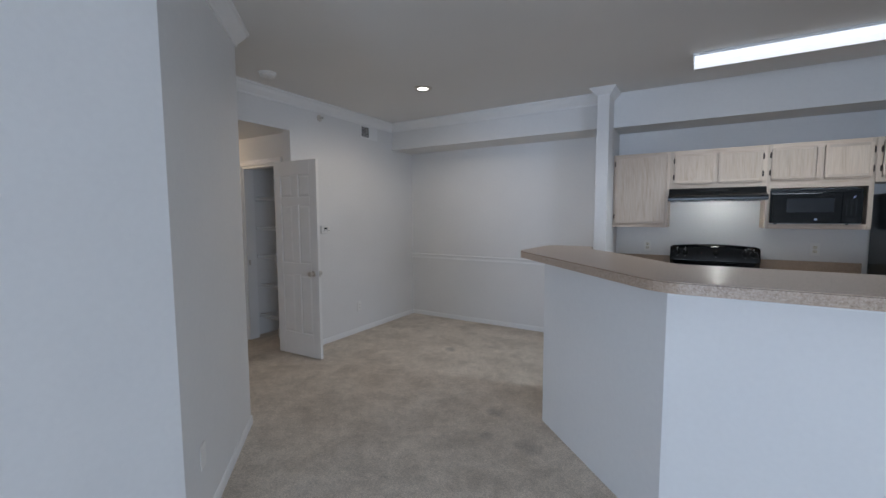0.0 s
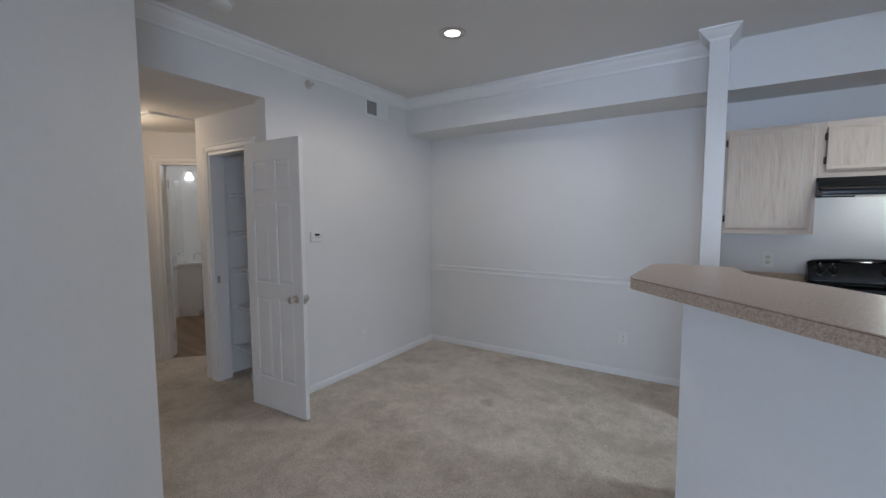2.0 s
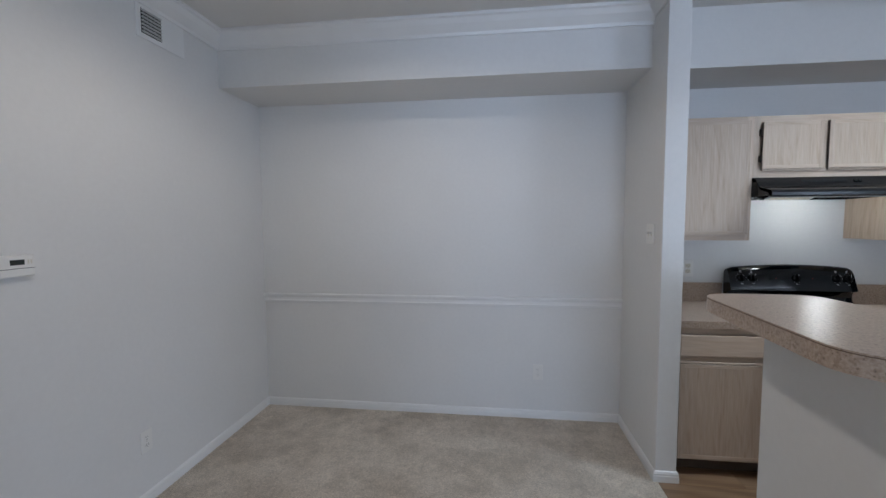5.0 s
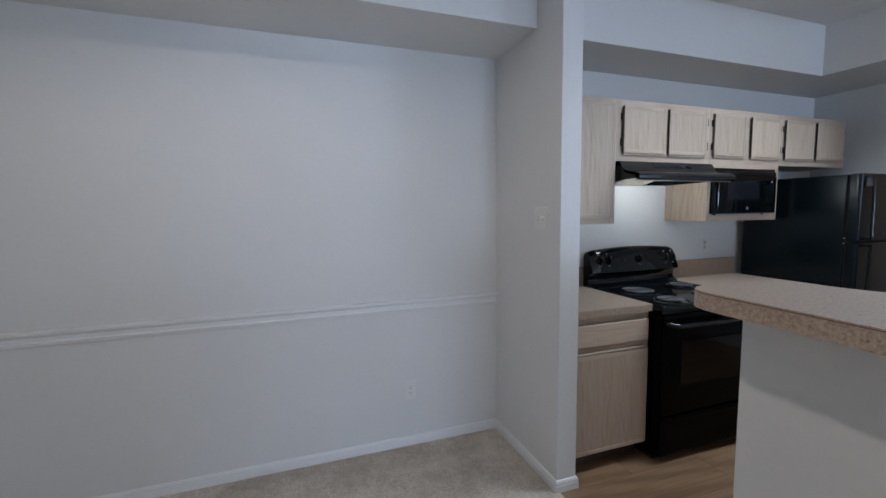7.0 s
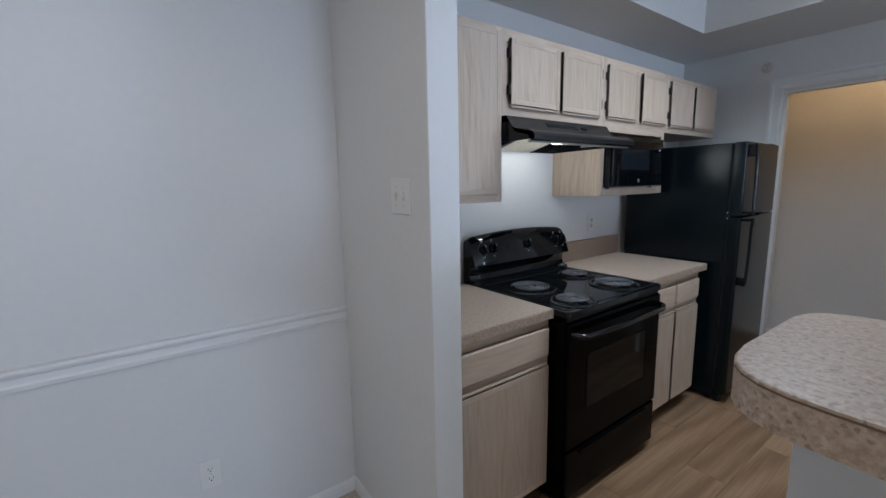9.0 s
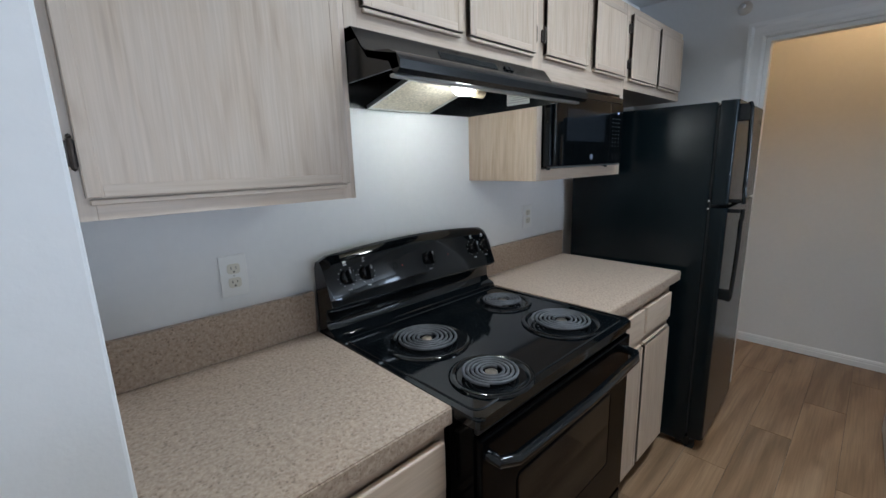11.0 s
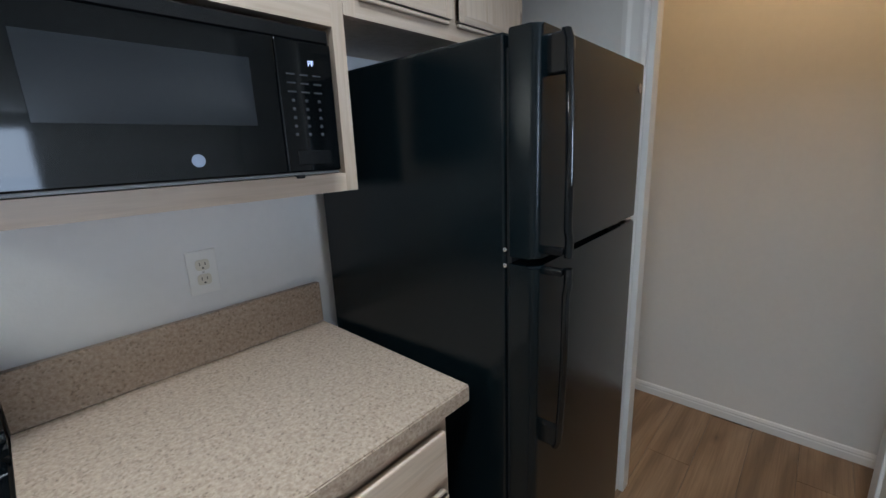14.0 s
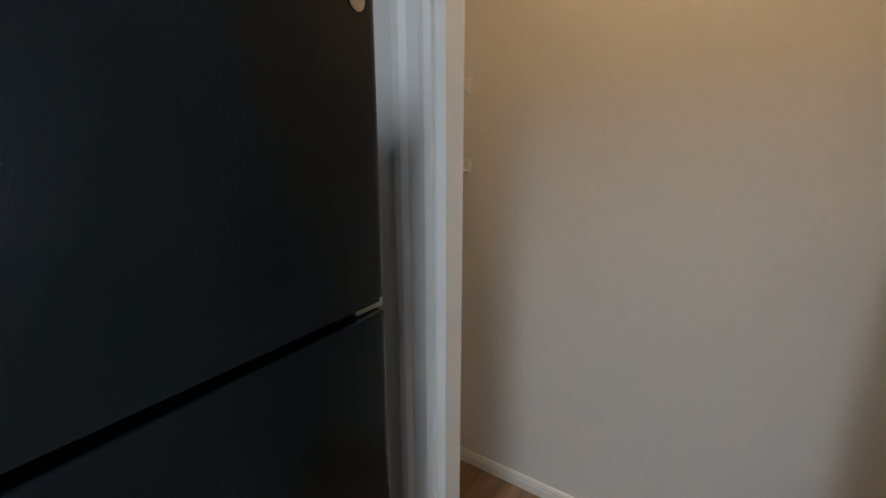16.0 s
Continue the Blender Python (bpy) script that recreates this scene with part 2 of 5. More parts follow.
def box(x0, y0, z0, x1, y1, z1, bev=0.0, seg=2):
    return put_box(bmesh.new(), min(x0, x1), min(y0, y1), min(z0, z1), max(x0, x1), max(y0, y1), max(z0, z1), bev, seg)


def put_prism(bm, pts, z0, z1):
    """A flat outline (x, y), counter-clockwise, raised from z0 to z1."""
    lo = [bm.verts.new((x, y, z0)) for x, y in pts]
    hi = [bm.verts.new((x, y, z1)) for x, y in pts]
    bm.faces.new(list(reversed(lo)))
    bm.faces.new(hi)
    for i in range(len(pts)):
        j = (i + 1) % len(pts)
        bm.faces.new((lo[i], lo[j], hi[j], hi[i]))
    return bm


def put_sweep(bm, profile, path, closed=False):
    """Sweeps a profile of (out, up) along a flat path of (x, y, z); out is to the left of the way, joints mitred."""
    n = len(path)
    rings = []
    for i in range(n):
        p = Vector(path[i])
        a = (p - Vector(path[i - 1])).normalized() if i or closed else None
        b = (Vector(path[(i + 1) % n]) - p).normalized() if i < n - 1 or closed else None
        a, b = a or b, b or a
        ra, rb = Vector((-a.y, a.x, 0)), Vector((-b.y, b.x, 0))
        out = ra + rb
        out = out / max(out.length_squared / 2, 1e-6) if out.length > 1e-6 else ra
        rings.append([bm.verts.new(p + out * o + Vector((0, 0, u))) for o, u in profile])
    m = len(profile)
    for i in range(n if closed else n - 1):
        r, s = rings[i], rings[(i + 1) % n]
        for k in range(m):
            l = (k + 1) % m
            bm.faces.new((r[k], r[l], s[l], s[k]))
    if not closed:
        bm.faces.new(rings[0][::-1])
        bm.faces.new(rings[-1])
    return bm


def put_lathe(bm, profile, m=None, seg=24):
    """Turns a profile of (radius, height) about z, then lays it by the matrix m."""
    m = m or Matrix()
    rings = []
    for r, h in profile:
        if r < 1e-5:
            rings.append([bm.verts.new(m @ Vector((0, 0, h)))])
        else:
            rings.append([bm.verts.new(m @ Vector((r * math.cos(6.28318531 * i / seg), r * math.sin(6.28318531 * i / seg), h))) for i in range(seg)])
    for a, b in zip(rings, rings[1:]):
        for i in range(seg):
            j = (i + 1) % seg
            q = [a[i % len(a)], a[j % len(a)], b[j % len(b)], b[i % len(b)]]
            q = [v for k, v in enumerate(q) if v not in q[:k]]
            if len(q) > 2:
                bm.faces.new(q)
    for ring, flip in ((rings[0], True), (rings[-1], False)):
        if len(ring) > 2:
            bm.faces.new(ring[::-1] if flip else ring)
    return bm


def put_tube(bm, pts, r, seg=8, closed=False):
    """A round bar along points."""
    pts = [Vector(p) for p in pts]
    n, rings, side = len(pts), [], None
    for i, p in enumerate(pts):
        a = pts[i - 1] if i or closed else p
        b = pts[(i + 1) % n] if i < n - 1 or closed else p
        d = (b - a).normalized()
        if side is None:
            side = d.orthogonal().normalized()
        side = (side - d * side.dot(d)).normalized()
        up = d.cross(side)
        rings.append([bm.verts.new(p + r * (math.cos(6.28318531 * k / seg) * side + math.sin(6.28318531 * k / seg) * up)) for k in range(seg)])
    for i in range(n if closed else n - 1):
        s, t = rings[i], rings[(i + 1) % n]
        for k in range(seg):
            l = (k + 1) % seg
            bm.faces.new((s[k], s[l], t[l], t[k]))
    if not closed:
        bm.faces.new(rings[0][::-1])
        bm.faces.new(rings[-1])
    return bm


def finish(name, bm, material, smooth=False):
    bmesh.ops.recalc_face_normals(bm, faces=bm.faces)
    me = bpy.data.meshes.new(name)
    bm.to_mesh(me)
    bm.free()
    me.materials.append(material)
    if smooth:
        me.shade_smooth()
        me.set_sharp_from_angle(angle=radians(35))
    return new(name, me)


def part(name, bm, material, parent, label="", smooth=False, local=False):
    """One mesh under a thing or under a part, given in world metres; local: in the thing's own axes."""
    ob = finish(name, bm, material, smooth)
    ob.parent = parent
    if parent.type == "EMPTY" and not local:
        ob.matrix_parent_inverse = parent.matrix_basis.inverted()
    if label:
        tagged(ob, label)
    return ob


def thing(name, x, y, z, label, category, group="", m=None):
    ob = new(name)
    ob.empty_display_size = 0.1
    ob.matrix_basis = m or pose(x, y, z)
    return tagged(ob, label, category, group)


def solid(name, bm, material, label, category="", kind="structure", smooth=False):
    return tagged(finish(name, bm, material, smooth), label, category or name.split("_")[0], kind=kind)


# ---- the setting ----
T = 0.12
b0, b1, b2 = (-0.615, 3.91), (-0.64, 3.27), (0.155, 2.475)
C1, C2 = (-1.544, 1.284), (-2.42, 2.16)

solid("floor", box(-7.6, SOUTH - 0.3, -0.12, EAST + 0.3, 7.2, -0.02), M_SUB, "dark subfloor under carpet and planks", "floor")
carpet = bmesh.new()
put_prism(carpet, [(-7.4, SOUTH), (EAST, SOUTH), (EAST, 2.5), (0.17, 2.5), (-0.61, 3.3), (-0.605, 4.85), (-0.605, WALL_Y), (-4.2, WALL_Y), (-7.4, 3.4)], -0.02, 0.003)
solid("carpet", carpet, M_CARPET, "worn beige cut pile carpet with dull spots", "carpet")

bm = bmesh.new()
put_box(bm, LEFT_X - T, WALL_Y, 0, RIGHT_X + 1.2, WALL_Y + T, CEIL)
wall_north = solid("wall_north", bm, M_WALL, "off-white painted wall behind dining nook and kitchen", "wall")
bm = box(LEFT_X - T, 3.325, 0, LEFT_X, WALL_Y, CEIL)
put_box(bm, LEFT_X - T, C2[1] - T, LOW - 0.012, LEFT_X, 3.325, CEIL)
solid("wall_west", bm, M_WALL, "off-white painted wall with lowered hall header", "wall")
solid("wall_stub", box(STUB_X0, STUB_Y, 0, STUB_X1, WALL_Y, CEIL, 0.004), M_WALL, "off-white wing wall between dining nook and kitchen", "wall")
solid("soffit_dining", box(LEFT_X, 5.01, LOW, STUB_X0, WALL_Y, CEIL), M_WALL, "off-white dropped soffit over dining nook", "soffit")
bm = box(STUB_X1, 5.06, LOW, RIGHT_X, WALL_Y, CEIL)
solid("soffit_kitchen", bm, M_WALL, "off-white dropped soffit over wall cabinets", "soffit")
solid("soffit_east", box(1.755, 2.4, LOW, RIGHT_X, 5.06, CEIL), M_WALL, "off-white dropped soffit over pantry doorway", "soffit")
solid("ceiling", box(LEFT_X - 0.2, SOUTH - T, CEIL, EAST + T, WALL_Y + T, CEIL + 0.1), M_CEIL, "matt off-white painted ceiling", "ceiling")
solid("ceiling_hall", box(-7.5, C2[1] - T, LOW - 0.012, LEFT_X - T, 7.0, LOW + 0.1), M_CEIL, "matt off-white lowered hall ceiling", "ceiling")

# east wall of the kitchen with the pantry doorway
PD0, PD1, DOOR_H, TE = 4.06, 4.785, 2.04, 0.055
bm = box(RIGHT_X, PD1, 0, RIGHT_X + TE, WALL_Y, CEIL)
put_box(bm, RIGHT_X, 2.4, 0, RIGHT_X + TE, PD0, CEIL)
put_box(bm, RIGHT_X, PD0, DOOR_H, RIGHT_X + TE, PD1, CEIL)
solid("wall_east", bm, M_WALL, "off-white painted kitchen wall with doorway", "wall")
bm = box(PANTRY_X, 3.0, 0, PANTRY_X + T, WALL_Y, CEIL)
put_box(bm, RIGHT_X + TE, 3.0 - T, 0, PANTRY_X + T, 3.0, CEIL)
solid("wall_pantry", bm, M_WALL, "off-white pantry wall in warm lamplight", "wall")
bm = box(RIGHT_X, 2.4 - T, 0, EAST, 2.4, CEIL)
EY0, EY1, EZ0, EZ1 = -4.85, -1.55, 0.1, 2.3
put_box(bm, EAST, SOUTH, 0, EAST + T, EY0, CEIL)
put_box(bm, EAST, EY1, 0, EAST + T, 2.4, CEIL)
put_box(bm, EAST, EY0, 0, EAST + T, EY1, EZ0)
put_box(bm, EAST, EY0, EZ1, EAST + T, EY1, CEIL)
solid("wall_living_east", bm, M_WALL, "off-white painted living room wall", "wall")

# near wing wall: straight face, slanted face, hall face
bm = bmesh.new()
put_prism(bm, [(C1[0], SOUTH), C1, C2, (C2[0], C2[1] - 0.001), (-7.4, C2[1]), (-7.4, C2[1] - T), (C2[0] - 0.05, C2[1] - T), (C1[0] - T, C1[1] - 0.05), (C1[0] - T, SOUTH)], 0, CEIL)
solid("wall_wing", bm, M_WALL, "off-white painted wall with slanted corner", "wall")

# south wall with the living room window
WX0, WX1, WZ0, WZ1 = -1.4, 1.8, 0.2, 2.4
bm = box(C1[0] - T, SOUTH - T, 0, WX0, SOUTH, CEIL)
put_box(bm, WX1, SOUTH - T, 0, EAST, SOUTH, CEIL)
put_box(bm, WX0, SOUTH - T, 0, WX1, SOUTH, WZ0)
put_box(bm, WX0, SOUTH - T, WZ1, WX1, SOUTH, CEIL)
solid("wall_south", bm, M_WALL, "off-white painted wall with a wide window", "wall")
solid("ground", box(-60, -120, -0.6, 120, 60, -0.5), mat("lawn", (0.07, 0.09, 0.04), 0.9, var=0.3, var_scale=1.0), "green lawn outside the window", "ground")

# hall: closet wall, slanted bathroom wall, end wall
CX0, CX1, CL_Y = -4.255, -3.62, 3.375
bm = box(CX1, CL_Y, 0, LEFT_X - T, CL_Y + T, LOW)
put_box(bm, CX0 - 0.20, CL_Y, 0, CX0, CL_Y + T, LOW)
put_box(bm, CX0, CL_Y, DOOR_H, CX1, CL_Y + T, LOW)
put_box(bm, CX0 - 0.20, CL_Y + T, 0, CX0 - 0.08, CL_Y + 1.2, LOW)
put_box(bm, CX0 - 0.08, CL_Y + 0.75, 0, LEFT_X - T, CL_Y + 0.87, LOW)
solid("wall_closet", bm, M_WALL, "off-white hall wall round the linen closet", "wall")


def slant(s, d, z):
    """A place on the slanted hall wall: s along it, d behind its face."""
    return (-5.53 + 0.7071 * s - 0.7071 * d, 3.15 + 0.7071 * s + 0.7071 * d, z)


def slant_box(s0, s1, d0, d1, z0, z1):
    bm = bmesh.new()
    vs = [bm.verts.new(slant(s, d, z)) for s in (s0, s1) for d in (d0, d1) for z in (z0, z1)]
    for f in ((0, 1, 3, 2), (4, 6, 7, 5), (0, 4, 5, 1), (2, 3, 7, 6), (0, 2, 6, 4), (1, 5, 7, 3)):
        bm.faces.new([vs[i] for i in f])
    return bm


def merge(*bms):
    out = bms[0]
    for b in bms[1:]:
        me = bpy.data.meshes.new("join")
        b.to_mesh(me)
        b.free()
        out.from_mesh(me)
        bpy.data.meshes.remove(me)
    return out


BS0, BS1 = 0.36, 1.08
solid("wall_hall_slanted", merge(slant_box(0, BS0, 0, T, 0, LOW), slant_box(BS1, 1.9, 0, T, 0, LOW), slant_box(BS0, BS1, 0, T, DOOR_H, LOW)), M_WALL, "off-white slanted hall wall with bathroom doorway", "wall")
bm = box(-5.65, 3.02, 0, -5.53, 3.15, LOW)
put_box(bm, -5.65, 2.1, DOOR_H, -5.53, 3.02, LOW)
solid("wall_hall_end", bm, M_WALL, "off-white hall end wall with bedroom doorway", "wall")
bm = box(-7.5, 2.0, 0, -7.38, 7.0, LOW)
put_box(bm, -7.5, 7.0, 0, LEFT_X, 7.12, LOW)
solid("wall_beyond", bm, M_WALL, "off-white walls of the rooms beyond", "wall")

# crown moulding, chair rail, baseboards
CROWN = [(0, -0.105), (0.012, -0.105), (0.016, -0.088), (0.03, -0.075), (0.055, -0.05), (0.072, -0.024), (0.086, -0.018), (0.086, -0.001), (0, -0.001)]
bm = bmesh.new()
cz = CEIL
put_sweep(bm, CROWN, [(STUB_X0, 5.01, cz), (LEFT_X, 5.01, cz), (LEFT_X, C2[1] + 0.002, cz)])
put_sweep(bm, [(o * 0.72, u * 0.72) for o, u in CROWN], [(STUB_X1, 5.06, cz), (STUB_X1, STUB_Y, cz), (STUB_X0, STUB_Y, cz), (STUB_X0, 5.01, cz)])
solid("crown_trim", bm, M_TRIM, "white painted crown moulding at the ceiling", "crown moulding")
bm = bmesh.new()
put_sweep(bm, CROWN, [(-3.3, C2[1], cz), (C2[0], C2[1], cz), (C1[0], C1[1], cz), (C1[0], SOUTH, cz)])
solid("crown_trim_wing", bm, M_TRIM, "white painted crown moulding on the slanted wall", "crown moulding")
RAIL = [(0, -0.037), (0.010, -0.037), (0.014, -0.022), (0.010, -0.016), (0.010, 0.004), (0.020, 0.012), (0.024, 0.022), (0.022, 0.031), (0, 0.034)]
bm = bmesh.new()
put_sweep(bm, RAIL, [(STUB_X0, WALL_Y, 0.885), (LEFT_X, WALL_Y, 0.885)])
solid("chair_rail_trim", bm, M_TRIM, "white painted wooden chair rail on the dining wall", "chair rail")
BASE = [(0, 0), (0.012, 0), (0.012, 0.034), (0.009, 0.041), (0.011, 0.047), (0.006, 0.060), (0, 0.064)]


def skirting(name, path, label):
    bm = bmesh.new()
    put_sweep(bm, BASE, path)
    return solid(name, bm, M_TRIM, label, "baseboard")


skirting("baseboard_dining", [(STUB_X1, STUB_Y + 0.06, 0), (STUB_X1, STUB_Y, 0), (STUB_X0, STUB_Y, 0), (STUB_X0, WALL_Y, 0), (LEFT_X, WALL_Y, 0), (LEFT_X, 3.325, 0), (LEFT_X - 0.1, 3.325, 0)], "white painted baseboard round the dining nook")
skirting("baseboard_wing", [(C2[0] - 2, C2[1], 0), (*C2, 0), (*C1, 0), (C1[0], SOUTH, 0)], "white painted baseboard on the slanted wall")
skirting("baseboard_pantry", [(PANTRY_X, 3.0, 0), (PANTRY_X, 5.47, 0)], "white painted baseboard in the pantry")
skirting("baseboard_hall", [slant(0.29, 0, 0), slant(0, 0, 0), (-5.53, 3.09, 0)], "white painted baseboard at the hall end")

# ---- openings: casings, jambs, doors ----
CAS = [(0, 0), (0.012, 0), (0.016, 0.010), (0.013, 0.020), (0.013, 0.040), (0.019, 0.050), (0.019, 0.062), (0, 0.064)]


def put_casing(bm, to_world, w, h, wide=1.0):
    """Door casing round an opening of width w and height h, in a frame (along, out, up); the profile's inner edge lies on the opening."""
    pts = [(0, 0), (0, h), (w, h), (w, 0)]
    outs = [(-1, 0), (-1, 1), (1, 1), (1, 0)]
    rings = [[bm.verts.new(to_world(p[0] + o[0] * (0.006 + d * wide), t, p[1] + o[1] * (0.006 + d * wide))) for t, d in CAS] for p, o in zip(pts, outs)]
    for r, s in zip(rings, rings[1:]):
        for k in range(len(CAS)):
            l = (k + 1) % len(CAS)
            bm.faces.new((r[k], r[l], s[l], s[k]))
    bm.faces.new(rings[0])
    bm.faces.new(rings[-1][::-1])
    return bm


def put_jamb(bm, to_world, w, h, depth, t=0.018):
    """Lining of an opening, with a door stop."""
    for a0, a1, u0, u1 in ((0, t, 0, h), (w - t, w, 0, h), (t, w - t, h - t, h)):
        vs = [bm.verts.new(to_world(a, o, u)) for a in (a0, a1) for o in (0.002, -depth - 0.002) for u in (u0, u1)]
        for f in ((0, 1, 3, 2), (4, 6, 7, 5), (0, 4, 5, 1), (2, 3, 7, 6), (0, 2, 6, 4), (1, 5, 7, 3)):
            bm.faces.new([vs[i] for i in f])
    return bm


def doorway(name, to_world, w, h, depth, label, wide=1.0):
    frame_ob = thing(name, *to_world(w / 2, 0, 0), label, "door frame")
    part("jamb", put_jamb(bmesh.new(), to_world, w, h, depth), M_TRIM, frame_ob)
    part("casing", put_casing(bmesh.new(), to_world, w, h, wide), M_TRIM, frame_ob)
    return tagged(frame_ob, kind="structure")


pantry_frame = doorway("door_frame_pantry", lambda a, o, u: (RIGHT_X - o, PD1 - a, u), PD1 - PD0, DOOR_H, TE, "white moulded casing round the pantry doorway", 1.3)
closet_frame = doorway("door_frame_closet", lambda a, o, u: (CX0 + a, CL_Y - o, u), CX1 - CX0, DOOR_H, T, "white moulded casing round the linen closet")
bath_frame = doorway("door_frame_bath", lambda a, o, u: slant(BS0 + a, -o, u), BS1 - BS0, DOOR_H, T, "white moulded casing round the bathroom doorway")
room_frame = doorway("door_frame_bedroom", lambda a, o, u: (-5.53 + o, 2.17 + a, u), 0.85, DOOR_H, T, "white moulded casing round the bedroom doorway")
for fr, m in ((closet_frame, pose(CX0 + 0.0195, CL_Y + 0.03, 0.93, 0, 90, 0)), (room_frame, pose(-5.56, 3.001, 0.93, 90, 0, 0))):
    bm = bmesh.new()
    put_box(bm, -0.03, -0.014, -0.0012, 0.03, 0.014, 0.0012, 0.001)
    bm.transform(m)
    part("strike_plate", bm, M_NICKEL, fr, "small satin metal strike plate")


def six_panel_door(name, w, h, label, m, knobs=True):
    """A moulded six-panel leaf: x from its hinge edge, y through it, z up."""
    t = 0.035
    door = thing(name, 0, 0, 0, label, "door", m=m)
    st, mu = 0.095 * w / 0.61, 0.09 * w / 0.61
    bm = box(0.002, 0.010, 0.002, w - 0.002, t - 0.010, h - 0.002)
    zs = [(0.0, 0.24), (0.86, 0.98), (1.58, 1.66), (1.885, h)]
    for x0, x1 in ((0, st), (w - st, w)):
        put_box(bm, x0, 0, 0, x1, t, h, 0.002, 1)
    for z0, z1 in zs:
        put_box(bm, st, 0.0002, z0, w - st, t - 0.0002, z1, 0.002, 1)
    for (_, z0), (z1, _) in zip(zs, zs[1:]):
        put_box(bm, w / 2 - mu / 2, 0.0004, z0, w / 2 + mu / 2, t - 0.0004, z1, 0.002, 1)
    part("slab", bm, M_DOOR, door, local=True)
    for (_, z0), (z1, _) in zip(zs, zs[1:]):
        for x0, x1 in ((st, w / 2 - mu / 2), (w / 2 + mu / 2, w - st)):
            g = 0.014
            bm = bmesh.new()
            for y0, y1, s in ((0.0105, 0.0035, 1), (t - 0.0105, t - 0.0035, -1)):
                lo = [bm.verts.new((x, y0, z)) for x, z in ((x0 + g * 0.6, z0 + g * 0.6), (x1 - g * 0.6, z0 + g * 0.6), (x1 - g * 0.6, z1 - g * 0.6), (x0 + g * 0.6, z1 - g * 0.6))]
                hi = [bm.verts.new((x, y1, z)) for x, z in ((x0 + 2 * g, z0 + 2 * g), (x1 - 2 * g, z0 + 2 * g), (x1 - 2 * g, z1 - 2 * g), (x0 + 2 * g, z1 - 2 * g))]
                bm.faces.new(hi)
                for i in range(4):
                    bm.faces.new((lo[i], lo[(i + 1) % 4], hi[(i + 1) % 4], hi[i]))
            part("panel", bm, M_DOOR, door, local=True)
    if knobs:
        for s in (-1, 1):
            face = 0 if s < 0 else t
            m2 = pose(w - 0.065, face, 0.885, 90 if s < 0 else -90, 0, 0)
            knob = part("knob", put_lathe(bmesh.new(), [(0.010, 0.008), (0.010, 0.026), (0.018, 0.034), (0.026, 0.044), (0.027, 0.053), (0.022, 0.062), (0.012, 0.066), (0, 0.0665)], m2), M_NICKEL, door, "round satin metal door knob", True, True)
            part("rose", put_lathe(bmesh.new(), [(0.031, 0), (0.031, 0.004), (0.026, 0.009), (0.012, 0.011)], m2), M_NICKEL, knob, "", True, True)
        bm = box(w - 0.0005, t / 2 - 0.012, 0.855, w + 0.0015, t / 2 + 0.012, 0.915)
        latch = part("latch_plate", bm, M_NICKEL, door, "satin metal latch plate", local=True)
        part("bolt", box(w + 0.001, t / 2 - 0.006, 0.877, w + 0.011, t / 2 + 0.006, 0.893, 0.002), M_NICKEL, latch, local=True)
    for z in (0.2, 1.0, 1.82) if knobs else ():
        bm = bmesh.new()
        put_tube(bm, [(-0.004, -0.004, z - 0.045), (-0.004, -0.004, z + 0.045)], 0.006)
        put_box(bm, -0.002, 0.0, z - 0.045, 0.0005, t - 0.006, z + 0.045)
        part("hinge", bm, M_NICKEL, door, "", True, True)
    return door


six_panel_door("closet_door", 0.61, 2.03, "white six-panel door swung fully open past the corner", pose(-3.575, 3.283, 0.012, 0, 0, 2.5))
six_panel_door("pantry_door", 0.47, 2.02, "narrow white panelled door standing open into the kitchen", pose(RIGHT_X - 0.026, PD0 + 0.036, 0.014, 0, 0, 182), False)
six_panel_door("bathroom_door", 0.68, 2.02, "white six-panel bathroom door swung inward", Matrix.Translation(slant(BS0 + 0.03, T + 0.012, 0.012)) @ pose(0, 0, 0, 0, 0, 156))

# ---- bar counter ----


def rounded(pts, radii, n=6):
    """A flat outline with its corners rounded."""
    out = []
    for i, p in enumerate(pts):
        p, a, b, r = Vector(p), Vector(pts[i - 1]), Vector(pts[(i + 1) % len(pts)]), radii[i]
        if r <= 0:
            out.append(tuple(p))
            continue
        u, v = (a - p).normalized(), (b - p).normalized()
        p0, p1 = p + u * r, p + v * r
        for k in range(n + 1):
            t = k / n
            q = p0 * (1 - t) ** 2 + p * 2 * t * (1 - t) + p1 * t ** 2
            out.append(tuple(q))
    return out


BAR_Z0, BAR_Z1 = 1.178, 1.226
bm = bmesh.new()
put_prism(bm, [b0, b1, b2, (RIGHT_X, b2[1]), (RIGHT_X, 2.60), (0.21, 2.60), (-0.50, 3.31), (-0.49, 3.91)], 0, BAR_Z0)
solid("wall_bar", bm, M_WALL, "white painted half wall under the bar", "half wall")
bm = bmesh.new()
put_sweep(bm, [(0, -0.04), (0.008, -0.04), (0.012, -0.02), (0.018, -0.002), (0, -0.002)], [(RIGHT_X, b2[1], BAR_Z0), (*b2, BAR_Z0)])
solid("bar_trim", bm, M_TRIM, "white painted trim under the bar top", "trim")
outline = rounded([(-0.845, 3.31), (0.13, 2.275), (RIGHT_X - 0.002, 2.28), (RIGHT_X - 0.002, 2.90), (0.17, 2.94), (-0.20, 3.45), (-0.43, 3.70), (-0.445, 3.945), (-0.815, 3.955)],
                  [0.05, 0.10, 0, 0, 0.06, 0.05, 0.10, 0.07, 0.11])
bar = thing("bar_counter", -0.3, 3.2, BAR_Z0, "speckled beige laminate bar top with rounded corner on half wall", "counter")
bm = bmesh.new()
